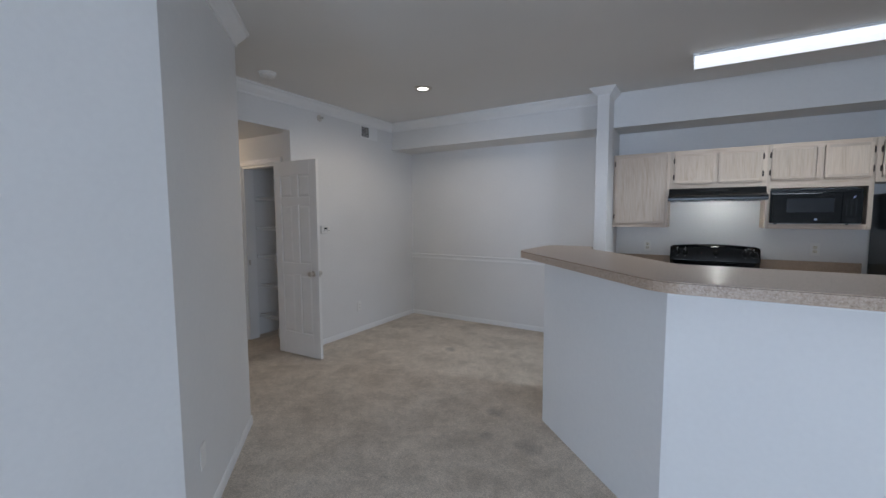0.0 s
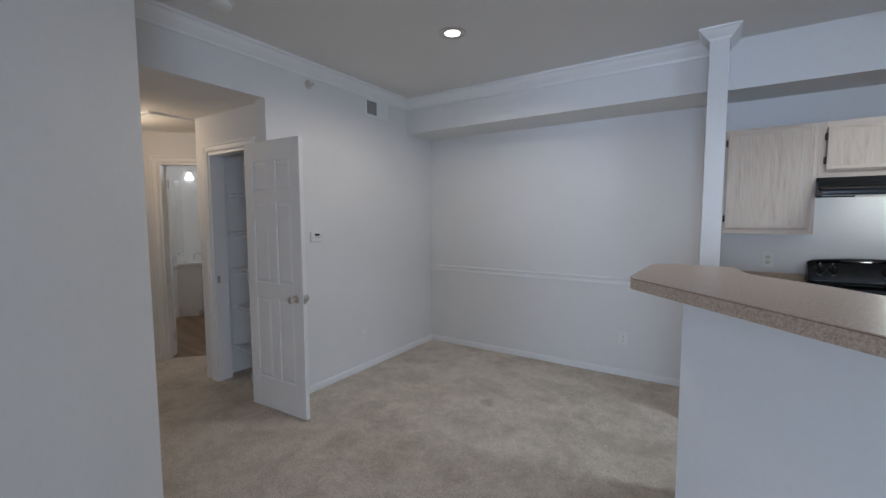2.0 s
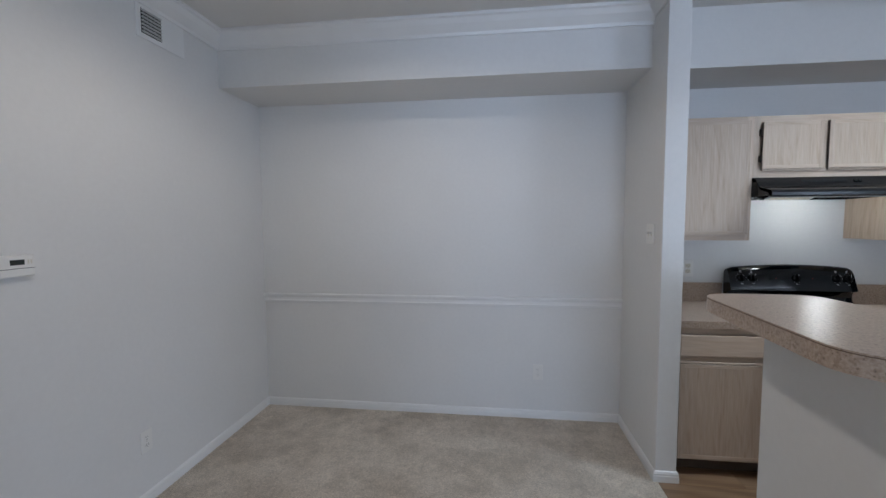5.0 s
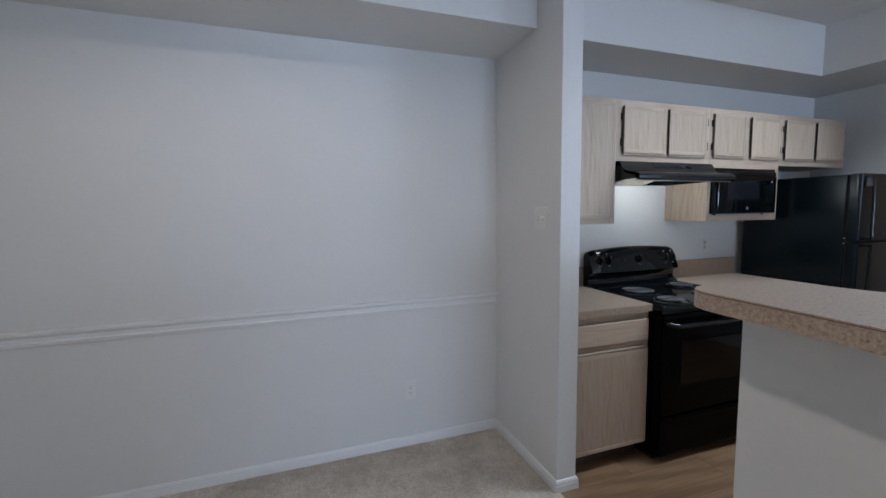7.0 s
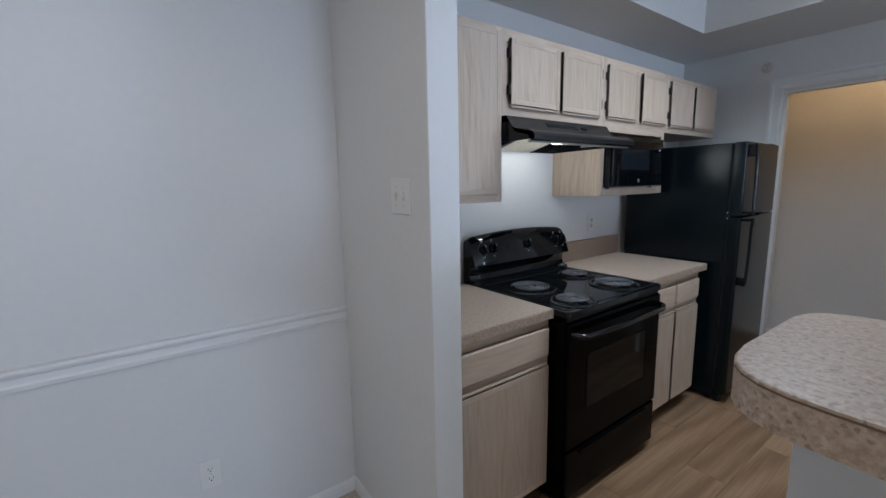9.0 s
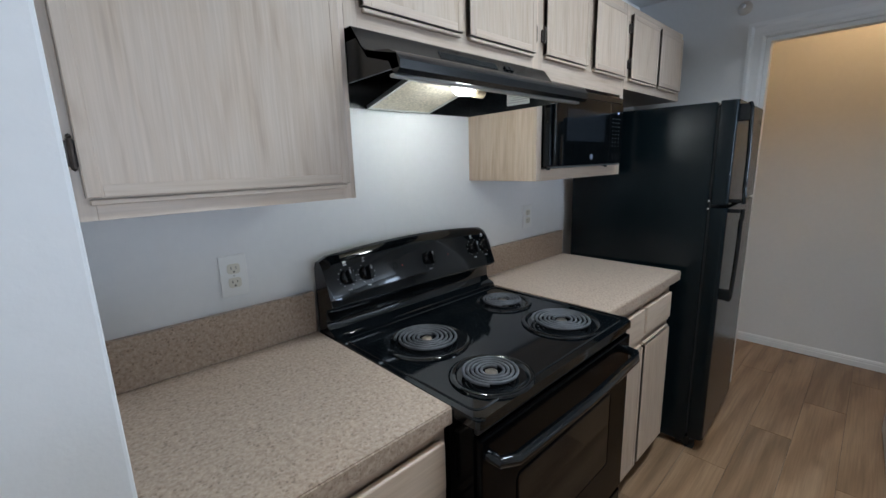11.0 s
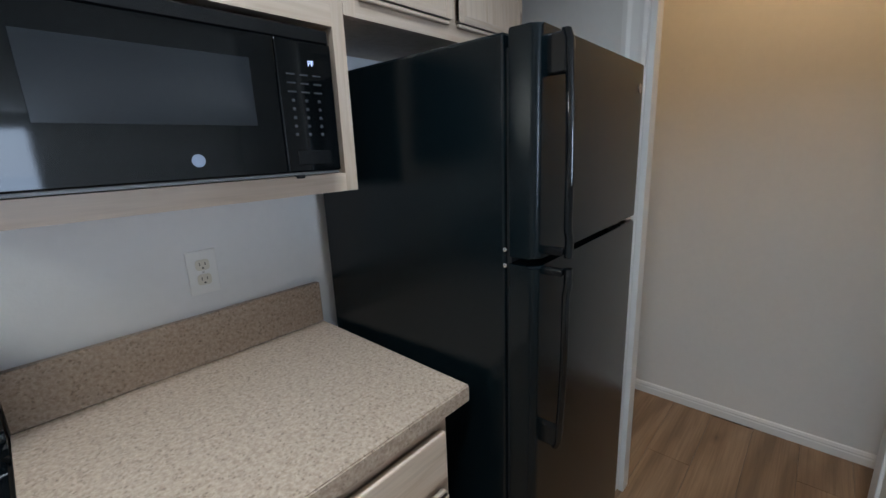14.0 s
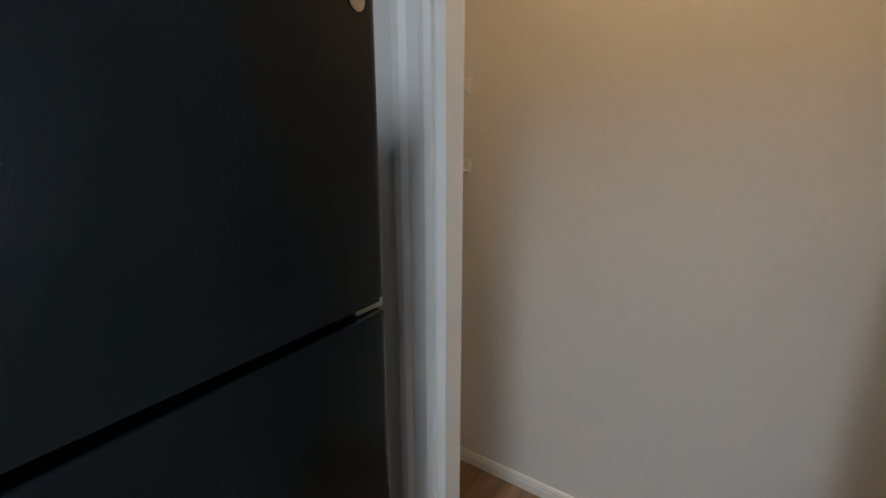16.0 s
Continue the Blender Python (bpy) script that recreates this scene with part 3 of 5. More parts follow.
put_prism(bm, outline, BAR_Z0, BAR_Z1)
bmesh.ops.bevel(bm, geom=[e for e in bm.edges if all(v.co.z > BAR_Z1 - 1e-4 for v in e.verts)], offset=0.003, segments=2, profile=0.5, affect="EDGES")
part("slab", bm, M_LAM, bar)
bm = bmesh.new()
put_sweep(bm, [(-0.0006, -0.0012), (0.0006, -0.0012), (0.0006, 0.0012), (-0.0006, 0.0012)], [(x, y, BAR_Z1 - 0.0045) for x, y in outline], True)
part("edge_seam", bm, mat("laminate_seam", (0.14, 0.09, 0.06), 0.6), bar, "thin dark laminate seam")

# ---- kitchen cabinets ----
FACE = 5.142


def cabinet_door(parent, x0, x1, z0, z1, y, hinge="", lip="low", name="door"):
    """A flat panel door set in a slim frame, with a finger lip and antique hinges."""
    t, b = 0.019, 0.022
    bm = bmesh.new()
    put_box(bm, x0, y - t + 0.0014, z0, x1, y, z1)
    for a0, a1, c0, c1 in ((x0, x0 + b, z0, z1), (x1 - b, x1, z0, z1)):
        put_box(bm, a0, y - t, c0, a1, y - 0.001, c1, 0.002, 1)
    door = part(name, bm, M_CAB, parent)
    for c0, c1 in ((z0, z0 + b), (z1 - b, z1)):
        part("rail", box(x0 + b, y - t + 0.0003, c0, x1 - b, y - 0.001, c1, 0.002, 1), M_CABX, door)
    zl = (z0 - 0.012, z0 - 0.002) if lip == "low" else (z1 + 0.002, z1 + 0.012)
    part("finger_lip", box(x0 + 0.004, y - t + 0.006, zl[0], x1 - 0.004, y - 0.001, zl[1], 0.002, 1), M_CABX, door)
    if hinge:
        hx = x0 - 0.006 if hinge == "l" else x1 + 0.006
        for z in (z0 + min(0.07, (z1 - z0) * 0.22), z1 - min(0.07, (z1 - z0) * 0.22)):
            bm = bmesh.new()
            put_tube(bm, [(hx, y - 0.012, z - 0.022), (hx, y - 0.012, z + 0.022)], 0.0045)
            for s in (-1, 1):
                put_lathe(bm, [(0, -0.004), (0.004, 0), (0.003, 0.004), (0, 0.006)], pose(hx, y - 0.012, z + s * 0.024), 8)
            put_box(bm, hx - 0.008, y - 0.008, z - 0.02, hx + 0.008, y - 0.0005, z + 0.02, 0.002, 1)
            part("hinge", bm, M_BRONZE, door, "dark antique metal hinge", True)
    return door


def wall_cabinet(label, x0, x1, z0, doors, hinge):
    z1 = 2.10
    cab = thing("wall_cabinet", (x0 + x1) / 2, 5.3, z0, label, "cabinet", "wall cabinets over the kitchen counter")
    part("body", box(x0 + 0.001, FACE + 0.018, z0, x1 - 0.001, WALL_Y - 0.001, z1 - 0.002, 0.0015, 1), M_CAB, cab)
    for a0, a1 in ((x0, x0 + 0.035), (x1 - 0.035, x1)):
        part("stile", box(a0 + 0.0005, FACE, z0, a1 - 0.0005, FACE + 0.0175, z1), M_CAB, cab)
    dz0, dz1 = min(d[2] for d in doors), max(d[3] for d in doors)
    if len(doors) > 1:
        mid = (doors[0][1] + doors[1][0]) / 2
        part("stile", box(mid - 0.02, FACE + 0.0002, dz0 + 0.012, mid + 0.02, FACE + 0.0175, dz1 - 0.012), M_CAB, cab)
    part("rail", box(x0 + 0.035, FACE + 0.0004, dz1 - 0.012, x1 - 0.035, FACE + 0.0175, z1), M_CABX, cab)
    part("rail", box(x0 + 0.035, FACE + 0.0004, max(z0, dz0 - 0.06), x1 - 0.035, FACE + 0.0175, dz0 + 0.012), M_CABX, cab)
    for (a0, a1, c0, c1), h in zip(doors, hinge):
        cabinet_door(cab, a0, a1, c0, c1, FACE - 0.001, h)
    return cab


LXK = STUB_X1 + 0.002
wall_cabinet("tall pale pickled oak wall cabinet with one closed door", LXK, 0.02, 1.355, [(-0.478, -0.004, 1.392, 2.075)], "l")
wall_cabinet("pale pickled oak cabinet with two doors over the range hood", 0.02, 0.785, 1.735, [(0.062, 0.392, 1.785, 2.062), (0.420, 0.748, 1.785, 2.062)], "lr")
wall_cabinet("pale pickled oak cabinet with two doors over the refrigerator", 1.483, 2.225, 1.742, [(1.518, 1.832, 1.790, 2.062), (1.865, 2.185, 1.790, 2.062)], "lr")

# cabinet round the microwave: two doors over an open niche
NX0, NX1, NZ0, NZ1 = 0.818, 1.450, 1.397, 1.712
cab = thing("wall_cabinet", 1.14, 5.3, 1.355, "pale pickled oak cabinet with two doors and microwave niche", "cabinet", "wall cabinets over the kitchen counter")
part("body", box(0.786, FACE + 0.018, NZ1 + 0.006, 1.481, WALL_Y - 0.001, 2.098), M_CAB, cab)
for a0, a1 in ((0.786, 0.803), (1.464, 1.481)):
    part("side_panel", box(a0, FACE + 0.018, 1.355, a1, WALL_Y - 0.001, NZ1 + 0.006), M_CAB, cab)
part("niche_shelf", box(0.803, FACE + 0.018, 1.368, 1.464, WALL_Y - 0.001, 1.392), M_CABX, cab)
for a0, a1, c0, c1 in ((0.785, NX0, 1.355, 2.10), (NX1, 1.482, 1.355, 2.10), (1.118, 1.160, 1.80, 2.05)):
    part("stile", box(a0, FACE, c0, a1, FACE + 0.0175, c1), M_CAB, cab)
for c0, c1 in ((1.355, NZ0), (NZ1, 1.80), (2.05, 2.10)):
    part("rail", box(NX0, FACE + 0.0004, c0, NX1, FACE + 0.0175, c1), M_CABX, cab)
for a0, a1, h in ((0.812, 1.112, "l"), (1.168, 1.462, "r")):
    cabinet_door(cab, a0, a1, 1.790, 2.062, FACE - 0.001, h)

BFACE = 4.872


def base_cabinet(label, x0, x1, columns):
    cab = thing("base_cabinet", (x0 + x1) / 2, 5.2, 0, label, "cabinet", "base cabinets beside the range")
    part("body", box(x0, BFACE + 0.018, 0.095, x1, WALL_Y - 0.001, 0.872), M_CAB, cab)
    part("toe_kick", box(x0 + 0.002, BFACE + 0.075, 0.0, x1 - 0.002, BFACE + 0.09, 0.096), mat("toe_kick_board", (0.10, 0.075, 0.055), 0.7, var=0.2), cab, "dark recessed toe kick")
    for a0, a1 in [(x0, columns[0][0] + 0.015)] + [(p[1] - 0.012, q[0] + 0.012) for p, q in zip(columns, columns[1:])] + [(columns[-1][1] - 0.015, x1)]:
        part("stile", box(a0, BFACE, 0.095, a1, BFACE + 0.0175, 0.872), M_CAB, cab)
    for a0, a1 in columns:
        for c0, c1 in ((0.095, 0.13), (0.66, 0.715), (0.835, 0.872)):
            part("rail", box(a0 + 0.015, BFACE + 0.0004, c0, a1 - 0.015, BFACE + 0.0172, c1), M_CABX, cab)
    for k, (a0, a1) in enumerate(columns):
        df = part("drawer_front", box(a0, BFACE - 0.019, 0.712, a1, BFACE - 0.001, 0.832, 0.004, 2), M_CABX, cab)
        part("finger_lip", box(a0 + 0.003, BFACE - 0.013, 0.700, a1 - 0.003, BFACE - 0.001, 0.711, 0.002, 1), M_CABX, df)
        cabinet_door(cab, a0, a1, 0.112, 0.665, BFACE - 0.001, "l" if k == 0 else "r", "high")
    return cab


base_cabinet("pale pickled oak base cabinet with one drawer and door", LXK, 0.036, [(-0.475, 0.022)])
base_cabinet("pale pickled oak base cabinet with two drawers and doors", 0.806, 1.470, [(0.825, 1.146), (1.170, 1.452)])


def worktop(label, x0, x1):
    top = thing("worktop", (x0 + x1) / 2, 5.15, 0.874, label, "countertop", "laminate kitchen worktops")
    bm = box(x0, 4.846, 0.8745, x1, WALL_Y - 0.002, 0.914)
    bmesh.ops.bevel(bm, geom=[e for e in bm.edges if all(v.co.y < 4.85 for v in e.verts) and all(v.co.z > 0.9 for v in e.verts)], offset=0.003, segments=2, affect="EDGES")
    part("slab", bm, M_LAM, top)
    part("backsplash", box(x0, WALL_Y - 0.022, 0.9145, x1, WALL_Y - 0.0015, 1.046, 0.002, 1), M_LAM, top)
    return top


worktop("speckled beige laminate worktop with low backsplash", LXK, 0.037)
worktop("speckled beige laminate worktop between range and refrigerator", 0.804, 1.526)

# ---- range ----
SX0, SX1, SYF = 0.041, 0.802, 4.788
rng = thing("range", 0.42, 5.1, 0, "glossy black freestanding electric coil range", "stove")
part("body", box(SX0 + 0.003, SYF + 0.02, 0.03, SX1 - 0.003, 5.44, 0.885, 0.003, 1), M_BLACKF, rng)
part("plinth", box(SX0 + 0.02, SYF + 0.06, 0.0, SX1 - 0.02, 5.40, 0.03), M_DARK, rng)
bm = bmesh.new()
put_prism(bm, rounded([(SX0, SYF - 0.018), (SX1, SYF - 0.018), (SX1, 5.40), (SX0, 5.40)], [0.02, 0.02, 0, 0]), 0.886, 0.912)
bmesh.ops.bevel(bm, geom=[e for e in bm.edges if all(v.co.z > 0.911 for v in e.verts)], offset=0.007, segments=3, affect="EDGES")
cook = part("cooktop", bm, M_BLACK, rng, "", True)
bm = bmesh.new()
rim = rounded([(SX0 + 0.022, SYF + 0.008), (SX1 - 0.022, SYF + 0.008), (SX1 - 0.022, 5.335), (SX0 + 0.022, 5.335)], [0.03] * 4)
put_sweep(bm, [(-0.004, 0.0), (-0.002, 0.0035), (0.002, 0.0035), (0.004, 0.0)], [(x, y, 0.9118) for x, y in rim], True)
part("rim", bm, M_BLACK, cook, "", True)

# control panel with an arched top, leaning back
GUARD = [(5.345, 0.908), (5.346, 0.922), (5.356, 0.930), (5.376, 0.936), (5.384, 0.950), (5.386, 0.985), (5.376, 1.002), (5.350, 1.009), (5.342, 1.014), (5.342, 1.022), (5.380, 1.128), (5.392, 1.148), (5.414, 1.159), (5.438, 1.155), (5.448, 1.135), (5.448, 0.90)]
bm = bmesh.new()
rings = []
N = 24
for i in range(N + 1):
    u = i / N * 2 - 1
    lift = 0.022 * (1 - u * u) - (0.012 if i in (0, N) else 0.0)
    x = SX0 + (SX1 - SX0) * i / N
    pull = 0.010 if i in (0, N) else 0.0
    rings.append([bm.verts.new((x, y + (pull if y < 5.40 else 0), z + (lift if z > 1.1 else lift * max(0, (z - 1.02) / 0.08)))) for y, z in GUARD])
for r, s in zip(rings, rings[1:]):
    for k in range(len(GUARD)):
        l = (k + 1) % len(GUARD)
        bm.faces.new((r[k], r[l], s[l], s[k]))
bm.faces.new(rings[0])
bm.faces.new(rings[-1][::-1])
guard = part("control_panel", bm, M_BLACK, rng, "", True)
M_INK = mat("panel_print", (0.55, 0.55, 0.55), 0.5)
M_KNOB = mat("knob_black", (0.006, 0.006, 0.007), 0.14, spec=0.4)


def on_guard(x, v):
    """A frame on the leaning panel: v from its foot (0) to its top (1)."""
    y, z = 5.342 + 0.038 * v, 1.022 + 0.106 * v + 0.012 * v
    return Matrix.Translation((x, y, z)) @ pose(0, 0, 0, 90 - 18.7, 0, 0)


for x, turn in ((0.107, 10), (0.178, -6), (0.442, 0), (0.683, 4), (0.748, 0)):
    m = on_guard(x, 0.62)
    bm = put_lathe(bmesh.new(), [(0.024, 0.0), (0.0235, 0.010), (0.020, 0.014), (0.019, 0.016), (0, 0.016)], m)
    knob = part("knob", bm, M_KNOB, rng, "black control knob with raised grip", True)
    bm = box(-0.0055, -0.022, 0.014, 0.0055, 0.022, 0.031, 0.003)
    bm.transform(m @ pose(0, 0, 0, 0, 0, turn))
    part("grip", bm, M_KNOB, knob)
    bm = box(-0.001, 0.008, 0.0305, 0.001, 0.021, 0.0315)
    bm.transform(m @ pose(0, 0, 0, 0, 0, turn))
    part("pointer", bm, M_INK, knob, "pale pointer line")
    bm = bmesh.new()
    for k in range(11):
        a = radians(-240 + 30 * k)
        if k == 5:
            continue
        put_box(bm, 0.031 * math.cos(a) - 0.0015, 0.031 * math.sin(a) - 0.0008, 0.0003, 0.031 * math.cos(a) + 0.0015, 0.031 * math.sin(a) + 0.0008, 0.0009)
    put_box(bm, -0.006, 0.037, 0.0003, 0.006, 0.040, 0.0009)
    put_box(bm, -0.005, 0.043, 0.0003, 0.005, 0.050, 0.0009)
    put_box(bm, -0.007, -0.041, 0.0003, 0.007, -0.0385, 0.0009)
    bm.transform(m)
    part("dial_print", bm, M_INK, guard, "faint grey dial markings")
bm = box(-0.008, -0.012, 0.0, 0.008, 0.012, 0.003, 0.001)
bm.transform(on_guard(0.290, 0.62))
part("rocker_switch", bm, M_KNOB, rng, "small rocker switch")
for x in (0.320, 0.540):
    bm = put_lathe(bmesh.new(), [(0.003, 0), (0.003, 0.0015), (0, 0.002)], on_guard(x, 0.60), 10)
    part("indicator_light", bm, mat("red_lens", (0.30, 0.02, 0.01), 0.3), rng, "small dull red indicator lens")
    bm = box(-0.012, 0.010, 0.0003, 0.012, 0.0125, 0.0009)
    bm.transform(on_guard(x, 0.60))
    part("label_print", bm, M_INK, guard, "faint grey label print")

M_COIL = mat("coil_metal", (0.075, 0.078, 0.085), 0.55, 0.15, var=0.3, var_scale=30)
M_BOWL = mat("black_drip_bowl", (0.005, 0.006, 0.007), 0.06, spec=0.6)


def burner(x, y, big):
    R = 0.098 if big else 0.077
    z = 0.9125
    bowl = put_lathe(bmesh.new(), [(R + 0.030, 0.0004), (R + 0.0285, 0.005), (R + 0.023, 0.0075), (R + 0.017, 0.0065), (R + 0.012, 0.003), (R + 0.009, 0.0), (R - 0.004, -0.009), (0.05, -0.0135), (0, -0.0135)], pose(x, y, z), 40)
    bowl_ob = part("drip_bowl", bowl, M_BOWL, rng, "glossy black drip bowl", True)
    turns = 5.4 if big else 4.6
    pts = []
    steps = int(turns * 30)
    for k in range(steps + 1):
        a = 6.28318531 * turns * k / steps
        r = 0.021 + (R - 0.025) * k / steps
        pts.append((x + r * math.cos(a), y + r * math.sin(a), z + 0.014))
    coil = part("coil", put_tube(bmesh.new(), pts, 0.0041 if big else 0.004, 8), M_COIL, rng, "dark grey spiral heating coil", True)
    bm = put_lathe(bmesh.new(), [(0, 0.0145), (0.012, 0.0135), (0.016, 0.011), (0.016, 0.007)], pose(x, y, z), 20)
    part("medallion", bm, mat("burner_medallion", (0.20, 0.17, 0.14), 0.4, 0.9, var=0.2, var_scale=80), coil, "dull metal centre cap", True)
    for k in range(3):
        a = radians(30 + 120 * k)
        bm = put_tube(bmesh.new(), [(x + 0.02 * math.cos(a), y + 0.02 * math.sin(a), z + 0.0055), (x + (R - 0.004) * math.cos(a), y + (R - 0.004) * math.sin(a), z + 0.0055)], 0.002, 6)
        part("coil_support", bm, M_BOWL, coil, "", True)


burner(0.226, 5.140, True)
burner(0.202, 4.872, False)
burner(0.647, 5.187, False)
burner(0.615, 4.922, True)

# oven door, handle, drawer
M_OVEN = mat("oven_glass", (0.0025, 0.0022, 0.0022), 0.05, spec=0.2)
odoor = part("oven_door", box(SX0 + 0.006, SYF - 0.016, 0.285, SX1 - 0.006, SYF + 0.019, 0.862, 0.006, 2), M_BLACKF, rng)
part("oven_window", box(SX0 + 0.14, SYF - 0.0175, 0.45, SX1 - 0.14, SYF - 0.0155, 0.70, 0.0008, 1), M_OVEN, odoor, "dark oven window glass")
bm = bmesh.new()
wz = rounded([(SX0 + 0.135, 0.445), (SX1 - 0.135, 0.445), (SX1 - 0.135, 0.705), (SX0 + 0.135, 0.705)], [0.02] * 4)
put_tube(bm, [(x, SYF - 0.0165, z) for x, z in wz], 0.0025, 6, True)
part("window_bead", bm, M_BLACKF, odoor, "", True)
hp = [(SX0 + 0.03, SYF - 0.010, 0.815), (SX0 + 0.035, SYF - 0.045, 0.812), (SX0 + 0.07, SYF - 0.060, 0.808), (0.42, SYF - 0.066, 0.804), (SX1 - 0.07, SYF - 0.060, 0.808), (SX1 - 0.035, SYF - 0.045, 0.812), (SX1 - 0.03, SYF - 0.010, 0.815)]
part("oven_handle", put_tube(bmesh.new(), hp, 0.014, 12), M_BLACK, odoor, "black bowed oven handle", True)
part("vent_strip", box(SX0 + 0.01, SYF - 0.004, 0.866, SX1 - 0.01, SYF + 0.02, 0.884), M_DARK, rng)
drawer = part("storage_drawer", box(SX0 + 0.006, SYF - 0.014, 0.05, SX1 - 0.006, SYF + 0.019, 0.272, 0.006, 2), M_BLACKF, rng)
part("drawer_grip", box(SX0 + 0.10, SYF - 0.022, 0.245, SX1 - 0.10, SYF - 0.010, 0.262, 0.004, 2), M_BLACKF, drawer)
for x in (SX0 + 0.0, SX1 - 0.004):
    part("side_trim", box(x, SYF + 0.0, 0.04, x + 0.004, SYF + 0.04, 0.885, 0.001, 1), M_BLACKF, rng)

# ---- range hood ----
hood = thing("range_hood", 0.40, 5.2, 1.61, "glossy black under-cabinet range hood with lit bulb", "range hood")
HX0, HX1 = 0.021, 0.784
HP = [(5.472, 1.733), (5.118, 1.733), (5.112, 1.729), (5.078, 1.682), (5.068, 1.674), (5.040, 1.667), (4.985, 1.659), (4.960, 1.649), (4.949, 1.635), (4.950, 1.618), (4.960, 1.610), (4.972, 1.612), (4.986, 1.636), (5.062, 1.658), (5.100, 1.704), (5.462, 1.704), (5.462, 1.612), (5.472, 1.612)]
bm = bmesh.new()
ra, rb = ([bm.verts.new((x, y, z)) for y, z in HP] for x in (HX0, HX1))
for k in range(len(HP)):
    l = (k + 1) % len(HP)
    bm.faces.new((ra[k], ra[l], rb[l], rb[k]))
bm.faces.new(ra)
bm.faces.new(rb[::-1])
part("shell", bm, M_HOOD, hood, "", True)
part("inner_flange", box(HX0 + 0.005, 4.976, 1.606, HX1 - 0.005, 4.992, 1.613, 0.002, 1), mat("flange_grey", (0.42, 0.42, 0.40), 0.4, 0.6), hood, "dull grey metal inner edge")
for x0, x1 in ((HX0, HX0 + 0.004), (HX1 - 0.004, HX1)):
    bm = bmesh.new()
    lo, hi = ([bm.verts.new((x, y, z)) for y, z in ((5.470, 1.732), (5.117, 1.732), (5.077, 1.681), (5.040, 1.666), (4.960, 1.647), (4.952, 1.620), (5.470, 1.612))] for x in (x0, x1))
    for k in range(7):
        bm.faces.new((lo[k], lo[(k + 1) % 7], hi[(k + 1) % 7], hi[k]))
    bm.faces.new(lo)
    bm.faces.new(hi[::-1])
    part("side_cheek", bm, M_HOOD, hood)
bm = bmesh.new()
for k in range(24):
    x = 0.270 + k * 0.0098
    put_box(bm, x, -0.012, -0.0005, x + 0.005, 0.011, 0.0006)
bm.transform(Matrix.Translation((0, 5.0945, 1.7060)) @ pose(0, 0, 0, 54.1, 0, 0))
part("vent_slots", bm, M_DARK, hood, "row of narrow vent slots")
for x in (0.548, 0.570):
    bm = box(-0.009, -0.008, 0, 0.009, 0.008, 0.004, 0.0015)
    bm.transform(Matrix.Translation((x, 5.0950, 1.7055)) @ pose(0, 0, 0, 54.1, 0, 0))
    part("rocker_switch", bm, M_KNOB, hood, "small black rocker switch")
M_MESH = mat("aluminium_filter", (0.62, 0.57, 0.46), 0.55, 0.55, var=0.25, var_scale=120, bump=0.9, bump_scale=220)
filt = Matrix.Translation((0.415, 5.345, 1.645)) @ pose(0, 0, 0, -14.5, 0, 0)
bm = box(-0.130, -0.110, -0.004, 0.130, 0.110, 0.004)
bm.transform(filt)
fo = part("grease_filter", bm, M_MESH, hood, "crinkled aluminium grease filter")
bm = bmesh.new()
put_sweep(bm, [(-0.005, -0.006), (0.005, -0.006), (0.005, 0.006), (-0.005, 0.006)], [(-0.130, -0.110, 0), (0.130, -0.110, 0), (0.130, 0.110, 0), (-0.130, 0.110, 0)], True)
bm.transform(filt)
part("filter_frame", bm, mat("filter_rim", (0.6, 0.6, 0.58), 0.35, 0.9), fo)
bm = put_lathe(bmesh.new(), [(0, -0.050), (0.013, -0.047), (0.019, -0.034), (0.020, -0.014), (0.018, 0.010), (0.013, 0.030), (0.013, 0.034)], pose(0.462, 5.185, 1.650, 0, 90, 0))
part("bulb", bm, glow("bulb_glow", (1.0, 0.97, 0.90), 14.0), hood, "glowing white light bulb", True)
bm = put_lathe(bmesh.new(), [(0.018, 0.030), (0.020, 0.034), (0.020, 0.075), (0.015, 0.078)], pose(0.462, 5.185, 1.650, 0, 90, 0))
part("socket", bm, mat("socket_tan", (0.16, 0.13, 0.09), 0.5), hood, "dull tan lamp socket", True)
sticker = part("rating_label", box(HX1 - 0.0052, 5.17, 1.632, HX1 - 0.0042, 5.27, 1.690), mat("label_paper", (0.42, 0.42, 0.41), 0.7), hood, "white paper rating label")
bm = bmesh.new()
for k in range(6):
    put_box(bm, HX1 - 0.0058, 5.178, 1.640 + 0.008 * k, HX1 - 0.0053, 5.262 - 0.01 * (k % 3), 1.643 + 0.008 * k)
part("print_lines", bm, mat("label_ink", (0.25, 0.25, 0.25), 0.7), sticker)

# ---- microwave ----
MX0, MX1, MZ0, MZ1, MYF = 0.814, 1.415, 1.403, 1.690, 5.105
micro = thing("microwave", 1.12, 5.25, 1.392, "black countertop microwave oven in the cabinet niche", "microwave")
part("body", box(MX0 + 0.010, MYF + 0.022, MZ0, MX1 - 0.004, 5.44, MZ1, 0.003, 1), M_BLACKP, micro)
M_MGLASS = mat("microwave_glass", (0.002, 0.0026, 0.003), 0.05, spec=0.22)
md = part("door", box(MX0, MYF, MZ0 + 0.004, MX1 - 0.125, MYF + 0.021, MZ1 - 0.028, 0.003, 2), M_MGLASS, micro)
part("window", box(MX0 + 0.116, MYF - 0.0012, MZ0 + 0.095, MX1 - 0.175, MYF + 0.002, MZ1 - 0.072, 0.0008, 1), mat("mesh_window", (0.010, 0.012, 0.015), 0.12, spec=0.28), md, "dark perforated window screen")
